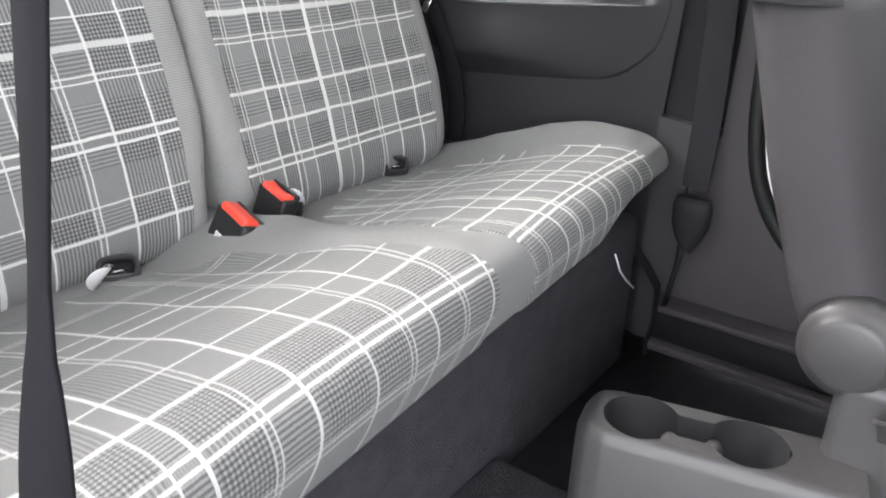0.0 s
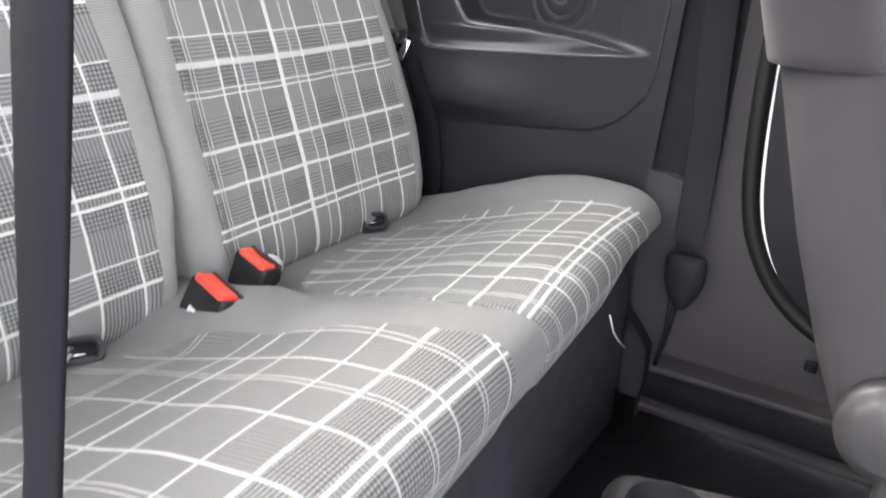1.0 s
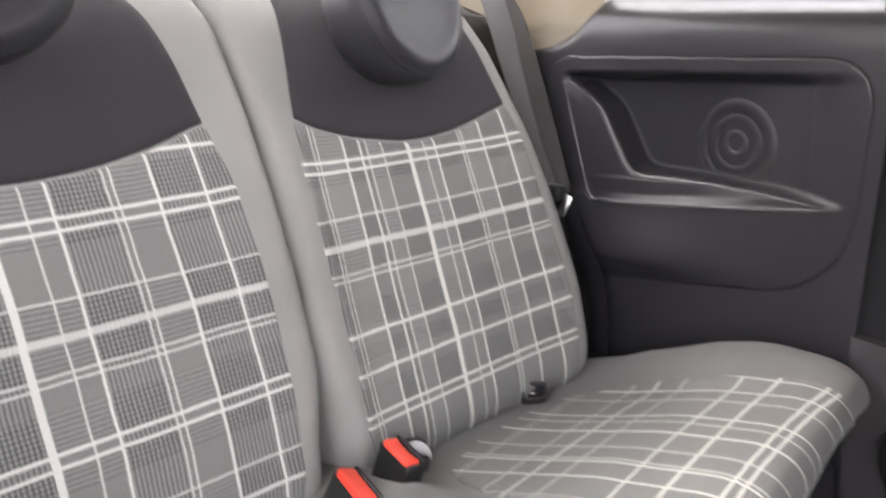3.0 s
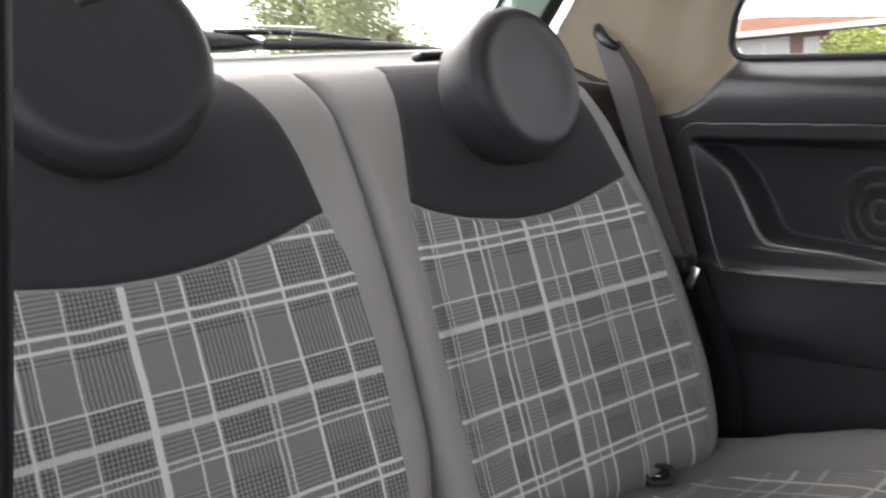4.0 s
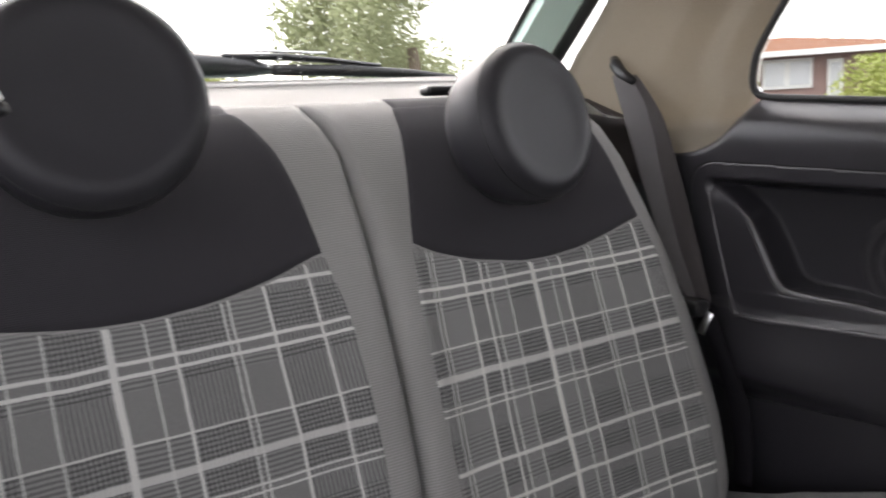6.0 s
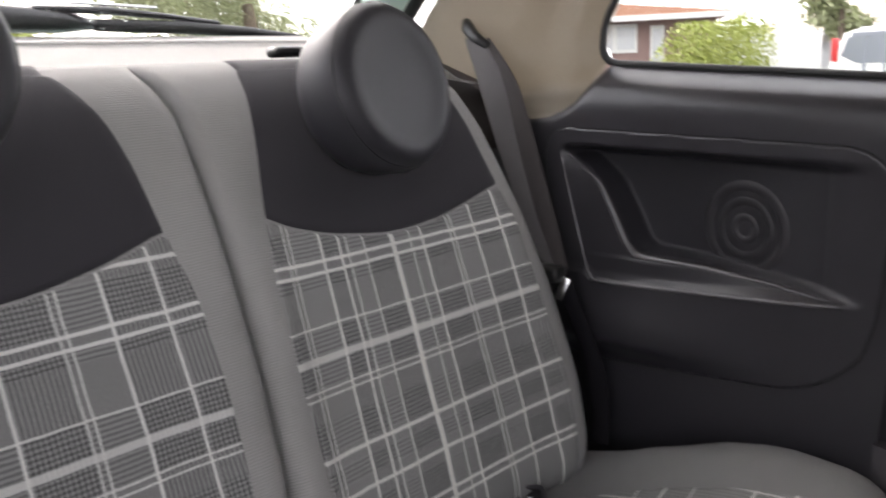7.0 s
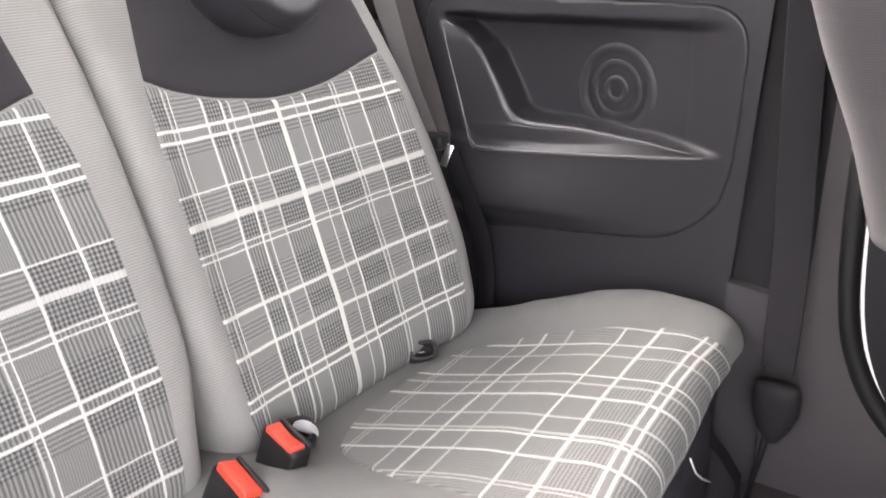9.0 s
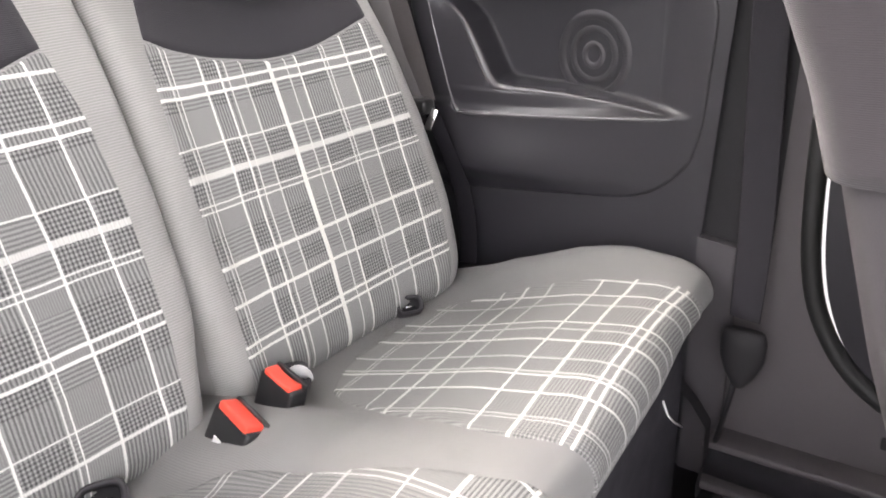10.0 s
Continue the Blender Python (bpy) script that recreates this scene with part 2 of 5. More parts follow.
WHITE = material("white_car_paint", (0.8, 0.82, 0.8), 0.25)


def webbing_material(name, base, other):
    m = material(name, base, 0.7, 0, 0.15)
    b = m.node_tree.nodes["Principled BSDF"]
    uv = coords(m, "UV")
    w = node(m, "ShaderNodeTexWave", Scale=260.0, Distortion=0.6)
    w.bands_direction = "DIAGONAL"
    link(m, uv, w.inputs["Vector"])
    link(m, mixcol(m, w.outputs["Fac"], base, other), b.inputs["Base Color"])
    bp = node(m, "ShaderNodeBump", Strength=0.4, Distance=0.0005)
    link(m, w.outputs["Fac"], bp.inputs["Height"])
    link(m, bp.outputs[0], b.inputs["Normal"])
    return m


WEB = webbing_material("grey_webbing", (0.165, 0.158, 0.16), (0.11, 0.104, 0.106))
# for the rear belt's return: the same webbing with shade in its colour
WEB_FOLD = webbing_material("shaded_fold_webbing", (0.08, 0.073, 0.073), (0.053, 0.047, 0.047))
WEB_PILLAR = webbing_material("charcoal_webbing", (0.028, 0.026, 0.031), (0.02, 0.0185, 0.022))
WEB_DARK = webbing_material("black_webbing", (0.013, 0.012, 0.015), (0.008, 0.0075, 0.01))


def glass_material(name, tint, rough=0.0):
    m = material(name, tint, rough)
    b = m.node_tree.nodes["Principled BSDF"]
    b.inputs["Transmission Weight"].default_value = 1.0
    b.inputs["IOR"].default_value = 1.1
    return m


DROP = glass_material("water", (1, 1, 1))
GLASS = glass_material("window_glass", (0.97, 0.99, 0.98))
TILES = worn(material("red_roof_tile", (0.36, 0.19, 0.12), 0.9), (0.36, 0.19, 0.12), (0.28, 0.15, 0.1), 3.0, 0.9, 30.0, 0.4, 0.01)
STUCCO = worn(material("white_stucco", (0.8, 0.79, 0.75), 0.9), (0.8, 0.79, 0.75), (0.65, 0.64, 0.6), 2.0, 0.7, 60.0, 0.3, 0.005)
PALE_PANE = material("pale_pane", (0.55, 0.56, 0.56), 0.1)
BEIGE_TILES = worn(material("beige_roof_tile", (0.55, 0.5, 0.42), 0.9), (0.55, 0.5, 0.42), (0.45, 0.4, 0.33), 3.0, 0.9, 30.0, 0.4, 0.01)
LAMP_RED = material("red_tail_lamp", (0.6, 0.05, 0.05), 0.3)
PANE = material("dark_pane", (0.25, 0.27, 0.3), 0.1)
ROAD = worn(material("asphalt", (0.06, 0.06, 0.062), 0.9), (0.06, 0.06, 0.062), (0.1, 0.1, 0.1), 1.0, 0.8, 90.0, 0.5, 0.01)
LEAF = worn(material("leaf", (0.26, 0.3, 0.13), 0.6), (0.26, 0.3, 0.13), (0.5, 0.52, 0.32), 2.0, 1.0, 8.0, 0.0)
HEDGE_LEAF = worn(material("hedge_leaf", (0.22, 0.28, 0.05), 0.6), (0.22, 0.28, 0.05), (0.48, 0.5, 0.16), 3.0, 1.0, 9.0, 0.0)
UMBER_BRICK = worn(material("brown_brick", (0.34, 0.23, 0.2), 0.9), (0.34, 0.23, 0.2), (0.26, 0.17, 0.15), 3.0, 0.9, 40.0, 0.4, 0.01)
BARK = worn(material("bark", (0.12, 0.09, 0.06), 0.95), (0.12, 0.09, 0.06), (0.2, 0.16, 0.12), 5.0, 0.8, 60.0, 0.6, 0.01)


# ---- building helpers ----
def part(name, bm, mat, parent=None, label="", smooth=True):
    """Links a bmesh, modelled in world metres, as one mesh under a thing or a part."""
    me = bpy.data.meshes.new(name)
    bm.normal_update()
    bm.to_mesh(me)
    bm.free()
    me.materials.append(mat)
    for p in me.polygons:
        p.use_smooth = smooth
    ob = new(name, me)
    if parent is not None:
        me.transform(Matrix.Translation(-world_at(parent)))
        ob.parent = parent
    if label:
        ob["label"] = label
    return ob


def world_at(ob):
    v = Vector((0, 0, 0))
    while ob is not None:
        v += ob.location
        ob = ob.parent
    return v


def thing(name, at, label, category, group="", kind=""):
    e = new(name)
    e.location = at
    e.empty_display_size = 0.02
    return tagged(e, label, category, group, kind)


def solo(name, bm, mat, label, category, kind="", smooth=True):
    return tagged(part(name, bm, mat, None, "", smooth), label, category, "", kind)


def sheet(fn, nu, nv, wrap_u=False, wrap_v=False):
    """A grid of quads over fn(a, b) -> (place, uv), a and b from 0 to 1."""
    bm = bmesh.new()
    uv = bm.loops.layers.uv.new("UVMap")
    ku, kv = nu + (not wrap_u), nv + (not wrap_v)
    pts = [[fn(i / nu, j / nv) for j in range(nv + 1)] for i in range(nu + 1)]
    vs = [[bm.verts.new(pts[i][j][0]) for j in range(kv)] for i in range(ku)]
    for i in range(nu):
        for j in range(nv):
            q = [(i, j), (i + 1, j), (i + 1, j + 1), (i, j + 1)]
            f = bm.faces.new([vs[a % ku][b % kv] for a, b in q])
            for loop, (a, b) in zip(f.loops, q):
                loop[uv].uv = pts[a][b][1]
    return bm


def cap_ends(bm, nu, nv):
    """Closes the first and last column of a sheet with one face each."""
    bm.verts.ensure_lookup_table()
    for i in (0, nu):
        bm.faces.new([bm.verts[i * (nv + 1) + j] for j in range(nv + 1)])
    bmesh.ops.recalc_face_normals(bm, faces=bm.faces)
    return bm


def box(lo, hi, bevel=0.0, segs=2, bm=None):
    bm = bm or bmesh.new()
    r = bmesh.ops.create_cube(bm, size=1.0)
    lo, hi = Vector(lo), Vector(hi)
    for v in r["verts"]:
        v.co = Vector((lo[k] + (v.co[k] + 0.5) * (hi[k] - lo[k]) for k in range(3)))
    if bevel:
        es = list({e for v in r["verts"] for e in v.link_edges})
        bmesh.ops.bevel(bm, geom=es, offset=bevel, segments=segs, affect="EDGES", profile=0.5)
    return bm


def moved(bm, m):
    bmesh.ops.transform(bm, matrix=m, verts=bm.verts)
    return bm


def lathe(profile, n=48):
    """Turns (radius, height) pairs about z."""
    bm = bmesh.new()
    rings = [[bm.verts.new((r * math.cos(2 * math.pi * k / n), r * math.sin(2 * math.pi * k / n), h)) for k in range(n)] for r, h in profile]
    for a, b in zip(rings, rings[1:]):
        for k in range(n):
            bm.faces.new((a[k], a[(k + 1) % n], b[(k + 1) % n], b[k]))
    bm.faces.new(rings[0][::-1])
    bm.faces.new(rings[-1])
    bmesh.ops.recalc_face_normals(bm, faces=bm.faces)
    return bm


def tube(points, radius, n=8, flat=1.0):
    """A round bar along points; flat squeezes it."""
    bm = bmesh.new()
    pts = [Vector(p) for p in points]
    rings = []
    for i, p in enumerate(pts):
        d = (pts[min(i + 1, len(pts) - 1)] - pts[max(i - 1, 0)]).normalized()
        if i == 0:
            side = d.cross(Vector((0, 0, 1)) if abs(d.z) < 0.9 else Vector((1, 0, 0)))
        side = (side - d * side.dot(d)).normalized()
        up = side.cross(d)
        r = radius[i] if isinstance(radius, (list, tuple)) else radius
        rings.append([bm.verts.new(p + side * r * math.cos(2 * math.pi * k / n) + up * r * flat * math.sin(2 * math.pi * k / n)) for k in range(n)])
    for a, b in zip(rings, rings[1:]):
        for k in range(n):
            bm.faces.new((a[k], a[(k + 1) % n], b[(k + 1) % n], b[k]))
    bm.faces.new(rings[0][::-1])
    bm.faces.new(rings[-1])
    bmesh.ops.recalc_face_normals(bm, faces=bm.faces)
    return bm


def strap(points, widths, across, thick=0.0014, n=40):
    """Webbing: a flat band through points; across gives its width direction at each point."""
    pts, acr = [Vector(p) for p in points], [Vector(a).normalized() for a in across]

    def at(t):
        x = t * (len(pts) - 1)
        i = min(int(x), len(pts) - 2)
        f = x - i
        p0, p1, p2, p3 = (pts[max(0, min(len(pts) - 1, k))] for k in (i - 1, i, i + 1, i + 2))
        p = 0.5 * ((2 * p1) + (p2 - p0) * f + (2 * p0 - 5 * p1 + 4 * p2 - p3) * f * f + (3 * p1 - p0 - 3 * p2 + p3) * f ** 3)
        return p, acr[i].lerp(acr[i + 1], f).normalized(), widths[i] + (widths[i + 1] - widths[i]) * f

    def fn(a, b):
        p, w, width = at(b)
        q, _, _ = at(min(1, b + 0.01))
        o, _, _ = at(max(0, b - 0.01))
        nrm = w.cross(q - o).normalized()
        loop = [(-0.5, 0), (-0.46, 0.5), (0, 0.5), (0.46, 0.5), (0.5, 0), (0.46, -0.5), (0, -0.5), (-0.46, -0.5)]
        cx, cy = loop[round(a * 8) % 8]
        return p + w * cx * width + nrm * cy * thick, (cx * width, b * 1.2)

    return sheet(fn, 8, n, wrap_u=True)


def poly_solid(outline, lo, hi, axis="x"):
    """A slab from an outline in the two other axes, in order."""
    bm = bmesh.new()
    mk = {"x": lambda p, h: (h, p[0], p[1]), "y": lambda p, h: (p[0], h, p[1]), "z": lambda p, h: (p[0], p[1], h)}[axis]
    a = [bm.verts.new(mk(p, lo)) for p in outline]
    b = [bm.verts.new(mk(p, hi)) for p in outline]
    bm.faces.new(a)
    bm.faces.new(b)
    n = len(outline)
    for k in range(n):
        bm.faces.new((a[k], a[(k + 1) % n], b[(k + 1) % n], b[k]))
    bmesh.ops.recalc_face_normals(bm, faces=bm.faces)
    return bm


def rounded(corners, radius, n=6):
    """Outline with its corners rounded."""
    out = []
    for i, c in enumerate(corners):
        c, p, q = Vector(c), Vector(corners[i - 1]), Vector(corners[(i + 1) % len(corners)])
        r = radius[i] if isinstance(radius, (list, tuple)) else radius
        a, b = c + (p - c).normalized() * r, c + (q - c).normalized() * r
        for k in range(n + 1):
            t = k / n
            out.append(tuple(a * (1 - t) ** 2 + c * 2 * t * (1 - t) + b * t * t))
    return out


def lerp(a, b, t):
    return a + (b - a) * t


def smooth(a, b, x):
    t = max(0.0, min(1.0, (x - a) / (b - a)))
    return t * t * (3 - 2 * t)


def along(table, x):
    xs, ys = zip(*table)
    return float(np.interp(x, xs, ys))


# ---- the car's shell ----
WALL = 0.575      # inner face of the side trim, from the car's middle
# floor with the middle tunnel
floor = solo("floor", box((-0.75, -2.0, -0.04), (0.75, 0.1, 0.0)), CARPET, "black carpeted car floor behind the front seats", "floor", "structure")
solo("tunnel", box((-0.09, -2.0, -0.01), (0.12, -0.36, 0.035), 0.015, 3), CARPET, "carpeted middle tunnel of the car floor", "floor", "structure")
riser = solo("seat_riser", box((-0.56, -0.366, -0.02), (0.505, 0.0, 0.245), 0.02, 2), CARPET, "dark carpeted riser below the rear bench", "riser", "structure")
solo("floor_rear", box((-0.75, 0.1, -0.04), (0.75, 0.75, 0.2)), CARPET, "dark boot floor behind the rear seats", "floor", "structure")
solo("ceiling", box((-0.72, -1.8, 1.19), (0.72, 0.205, 1.215)), LINER, "pale fabric headliner", "ceiling", "structure")


def soft_min(a, b, k):
    h = max(k - abs(a - b), 0.0) / k
    return min(a, b) - h * h * k * 0.25


# the panel's pocket: its lower lip, its rear edge, and the ridge where the chamfer drops into it
LOWER = [(-0.298, 0.5355), (-0.226, 0.530), (-0.148, 0.525), (-0.036, 0.519), (0.046, 0.517), (0.06, 0.525)]
REAR = [(0.50, 0.05), (0.525, 0.06), (0.549, 0.07), (0.614, 0.088), (0.655, 0.099), (0.70, 0.11)]
RIDGE = [(-0.298, 0.536), (-0.21, 0.545), (-0.123, 0.552), (-0.036, 0.5535), (-0.013, 0.557), (0.001, 0.573), (0.020, 0.611), (0.043, 0.653), (0.062, 0.669), (0.086, 0.686), (0.106, 0.70)]


def wall_depth(y, z):
    """How far the far side trim stands proud (minus) or back (plus) of its plane."""
    d = 0.0
    lower, rear = along(LOWER, y), along(REAR, z)
    ridge_z, ridge_y = along(RIDGE, y), float(np.interp(z, [q for _, q in RIDGE], [p for p, _ in RIDGE]))
    top = along([(-0.4, 0.693), (0.12, 0.704)], y)
    if lower < z < top + 0.01 and -0.345 < y < rear:
        brow = smooth(0.0, 0.018, top + 0.01 - z)
        chamfer = soft_min((z - lower) / max(0.008, ridge_z - lower), (rear - y) / max(0.012, rear - ridge_y), 0.4)
        d += 0.009 * max(0.0, soft_min(1.0, chamfer, 0.3)) * brow * smooth(-0.33, -0.27, y)
        inside = soft_min(z - ridge_z, (ridge_y - y) * 0.75, 0.01)
        d += (0.008 + 0.038 * smooth(-0.31, 0.0, y)) * smooth(0.0, 0.015, inside) * brow * smooth(-0.345, -0.235, y)
    g = math.exp(-(((y - 0.01) / 0.13) ** 2 + ((z - 0.448) / 0.055) ** 2))
    if z <= lower:
        d -= (0.028 * g + 0.006 * smooth(-0.33, -0.2, y)) * smooth(0.39, 0.44, z)
    else:
        d -= 0.006 * smooth(-0.33, -0.2, y) * max(0, 1 - (z - lower) / 0.012)
    return d


SEAM = rounded([(0.122, 0.383), (-0.297, 0.421), (-0.336, 0.50), (-0.35, 0.722), (0.14, 0.738)], [0.07, 0.08, 0.045, 0.065, 0.05], 9)


def in_outline(outline, p):
    inside, n = False, len(outline)
    for i in range(n):
        (x1, y1), (x2, y2) = outline[i], outline[i - 1]
        if (y1 > p[1]) != (y2 > p[1]) and p[0] < (x2 - x1) * (p[1] - y1) / (y2 - y1) + x1:
            inside = not inside
    return inside


def sill_line(y):
    return along([(-0.40, 0.788), (-0.30, 0.795), (0.03, 0.819), (0.055, 0.823), (0.072, 0.812), (0.093, 0.786), (0.112, 0.771), (0.135, 0.760), (0.16, 0.757), (0.5, 0.756)], y)


# rounded top of the trim: how far it has risen and run outward on the way to the window
SILL_RISE = [(0.0, 0.0), (0.25, 0.38), (0.4, 0.58), (0.5, 0.68), (0.65, 0.79), (0.85, 0.92), (1.0, 1.0)]
SILL_RUN = [(0.0, 0.0), (0.25, 0.02), (0.4, 0.09), (0.5, 0.20), (0.65, 0.42), (0.85, 0.77), (1.0, 1.0)]


def side_wall(a, b):
    """Far side trim from the floor up to the window: a runs rearward, b upward."""
    z = lerp(0.0, 0.735, b / 0.85) if b < 0.85 else 0.735
    y = lerp(along([(0.37, -0.347), (0.8, -0.373)], z), 0.5, a)
    x = WALL
    if b >= 0.85:
        t = (b - 0.85) / 0.15
        rise = sum(along(SILL_RISE, min(1.0, max(0.0, t + 0.05 * k))) for k in (-2, -1, 0, 1, 2)) / 5 if 0.1 < t < 0.9 else along(SILL_RISE, t)
        z = lerp(0.735, sill_line(y), rise)
        x = WALL + 0.058 * (sum(along(SILL_RUN, t + 0.05 * k) for k in (-2, -1, 0, 1, 2)) / 5 if 0.1 < t < 0.9 else along(SILL_RUN, t))
    return Vector((x, y, z)), (y, z)


side = thing("wall_side", (WALL, 0, 0), "charcoal plastic rear side trim with a speaker and ledge", "side trim", "", "structure")
# trim around the panel, with the panel's outline cut out and set back as a groove
def panel_sheet(a, b):
    y, z = lerp(0.19, -0.36, a), lerp(0.37, 0.748, b)
    return Vector((WALL + wall_depth(y, z), y, z)), (y, z)


panel = sheet(panel_sheet, 200, 140)
# keep what lies inside the seam, pull the border down into the groove
doomed = [f for f in panel.faces if not in_outline(SEAM, (f.calc_center_median().y, f.calc_center_median().z))]
bmesh.ops.delete(panel, geom=doomed, context="FACES")
seam_v = [Vector((0, *p)) for p in SEAM]


def snap_to_seam(bm, depth):
    for v in {v for e in bm.edges if e.is_boundary for v in e.verts}:
        best, where = 9, None
        for i in range(len(seam_v)):
            p, q = seam_v[i - 1], seam_v[i]
            c = Vector((0, v.co.y, v.co.z))
            t = max(0, min(1, (c - p).dot(q - p) / max(1e-9, (q - p).length_squared)))
            w = p.lerp(q, t)
            if (w - c).length < best:
                best, where = (w - c).length, w
        v.co.y, v.co.z = where.y, where.z
        v.co.x += depth


snap_to_seam(panel, 0.004)


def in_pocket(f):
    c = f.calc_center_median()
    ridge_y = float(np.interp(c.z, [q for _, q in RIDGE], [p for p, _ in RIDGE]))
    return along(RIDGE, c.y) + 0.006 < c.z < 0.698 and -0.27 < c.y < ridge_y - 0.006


# split off the pocket's faces so they can carry the shade colour
pocket_bm = panel.copy()
bmesh.ops.delete(pocket_bm, geom=[f for f in pocket_bm.faces if not in_pocket(f)], context="FACES")
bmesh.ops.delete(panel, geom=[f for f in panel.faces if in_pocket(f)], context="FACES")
part("shaded_pocket", pocket_bm, POCKET_SHADE, side, "pocket floor behind the loudspeaker, shade put into its darker colour")
part("side_panel", panel, TRIM, side, "moulded panel with a sloping ledge and a recess")
bm = sheet(side_wall, 170, 160)
doomed = [f for f in bm.faces if in_outline(SEAM, (f.calc_center_median().y, f.calc_center_median().z))]
bmesh.ops.delete(bm, geom=doomed, context="FACES")
inner = [v for e in bm.edges if e.is_boundary for v in e.verts if 0.02 < v.co.z < 0.736 and v.co.y < 0.4 and v.co.x < WALL + 0.001 and (v.co.y > -0.349 or 0.44 < v.co.z < 0.72)]
for v in set(inner):
    best, where = 9, None
    for i in range(len(seam_v)):
        p, q = seam_v[i - 1], seam_v[i]
        c = Vector((0, v.co.y, v.co.z))
        t = max(0, min(1, (c - p).dot(q - p) / max(1e-9, (q - p).length_squared)))
        w = p.lerp(q, t)
        if (w - c).length < best:
            best, where = (w - c).length, w
    if best < 0.012:
        v.co.y, v.co.z = where.y, where.z
part("trim_surround", bm, TRIM, side)
groove = tube([(WALL + 0.003, *p) for p in SEAM + SEAM[:1]], 0.0024, 6)
part("panel_seam", groove, RUBBER, side, "dark joint round the panel")
# backing so that the wall has thickness
part("backing", poly_solid([(-0.352, 0.0), (0.6, 0.0), (0.6, 0.76), (-0.352, 0.76)], WALL + 0.062, WALL + 0.09), TRIM_DARK, side)

def on_panel(y, z, off=-0.0005):
    return (WALL + wall_depth(y, z) + off, y, z)


LIP = [(0.046, 0.517), (0.0, 0.5175), (-0.075, 0.5215), (-0.15, 0.5255), (-0.225, 0.5305), (-0.278, 0.534), (-0.299, 0.536)]
part("ledge_lip", tube([on_panel(y, z - 0.0015, 0.0005) for y, z in LIP], [0.003, 0.0034, 0.0036, 0.0036, 0.0036, 0.003, 0.001], 8), TRIM_LIP, side, "glossy edge of the ledge, highlight put into its pale colour")
part("recess_rim", tube([on_panel(y, z, 0.0035) for y, z in RIDGE[::-1]], [0.001, 0.0025, 0.0035, 0.0045, 0.006, 0.0068, 0.0072, 0.0062, 0.0048, 0.004, 0.001], 8), TRIM_LIP, side, "glossy edge of the recess, highlight put into its pale colour")
EDGE = [(0.106, 0.690), (0.098, 0.655), (0.087, 0.614), (0.069, 0.549), (0.059, 0.526), (0.046, 0.517)]
part("recess_edge", tube([on_panel(y - 0.001, z, 0.0008) for y, z in EDGE], [0.0012, 0.002, 0.0022, 0.0024, 0.0028, 0.003], 8), TRIM_LIP, side, "glossy edge of the recess, highlight put into its pale colour")

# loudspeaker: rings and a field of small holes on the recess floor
SPK = Vector((WALL + 0.0335, -0.162, 0.608))
SPK_POSE = pose(*SPK, 0, 0, -10) @ pose(0, 0, 0, 0, -90, 0)
speaker = thing("speaker_grille", SPK, "round perforated loudspeaker grille in the side trim", "speaker")


def ring_open(r, w, h):
    bm = bmesh.new()
    n, prof = 56, [(r - w, -0.004), (r - w * 0.5, h * 0.8), (r, h), (r + w * 0.5, h * 0.8), (r + w, -0.004)]
    rings = [[bm.verts.new((q * math.cos(2 * math.pi * k / n), q * math.sin(2 * math.pi * k / n), z)) for k in range(n)] for q, z in prof]
    for a, b in zip(rings, rings[1:]):
        for k in range(n):
            bm.faces.new((a[k], a[(k + 1) % n], b[(k + 1) % n], b[k]))
    return moved(bm, SPK_POSE)


for r, w, h in ((0.056, 0.010, 0.0005), (0.036, 0.008, 0.0004), (0.015, 0.007, 0.0004)):
    part("ring", ring_open(r, w, h), TRIM_DARK, speaker)
bm = bmesh.new()
for r in np.arange(0.022, 0.058, 0.0034):
    n = int(2 * math.pi * r / 0.0042)
    for k in range(n):
        a = 2 * math.pi * k / n
        c = bmesh.ops.create_circle(bm, cap_ends=True, segments=6, radius=0.0010)
        for v in c["verts"]:
            v.co = Vector((v.co.x + r * math.cos(a), v.co.y + r * math.sin(a), 0.0014))
dots = part("perforation", moved(bm, SPK_POSE), BLACK, speaker, "rows of tiny dark holes", False)
dots["kind"] = "stuff"

# pillar trim in front of the panel, the belt's slot and the step
pillar = thing("pillar_trim", (WALL, -0.42, 0), "dark grey plastic pillar trim with a belt slot", "pillar trim", "", "structure")
part("slot", box((WALL + 0.012, -0.462, 0.372), (WALL + 0.05, -0.345, 0.792)), MATT_BLACK, pillar, "", False)
step = poly_solid([(-0.345, 0.0), (-0.345, 0.378), (-0.398, 0.371), (-0.402, 0.36), (-0.402, 0.0)], WALL - 0.006, WALL + 0.05)
part("step", step, STEP_TRIM, pillar, "", False)
part("backing", box((WALL + 0.05, -0.473, 0.0), (WALL + 0.07, -0.34, 1.2)), TRIM_DARK, pillar)
JAMB = [(-0.478, 0.95), (-0.473, 0.62), (-0.474, 0.50), (-0.478, 0.41), (-0.484, 0.36), (-0.496, 0.31), (-0.524, 0.255), (-0.566, 0.21), (-0.63, 0.175), (-0.75, 0.16)]
for _ in range(2):
    JAMB = JAMB[:1] + [(lerp(p[0], q[0], f), lerp(p[1], q[1], f)) for p, q in zip(JAMB, JAMB[1:]) for f in (0.25, 0.75)] + JAMB[-1:]
part("pillar_face", poly_solid([(-0.458, 1.18), (-0.44, 0.36), (-0.40, 0.355), (-0.40, 0.05), (-0.75, 0.05)] + [(y + 0.004, z) for y, z in JAMB[::-1]] + [(-0.468, 1.18)], WALL + 0.004, WALL + 0.04), MAUVE_TRIM, pillar, "", False)
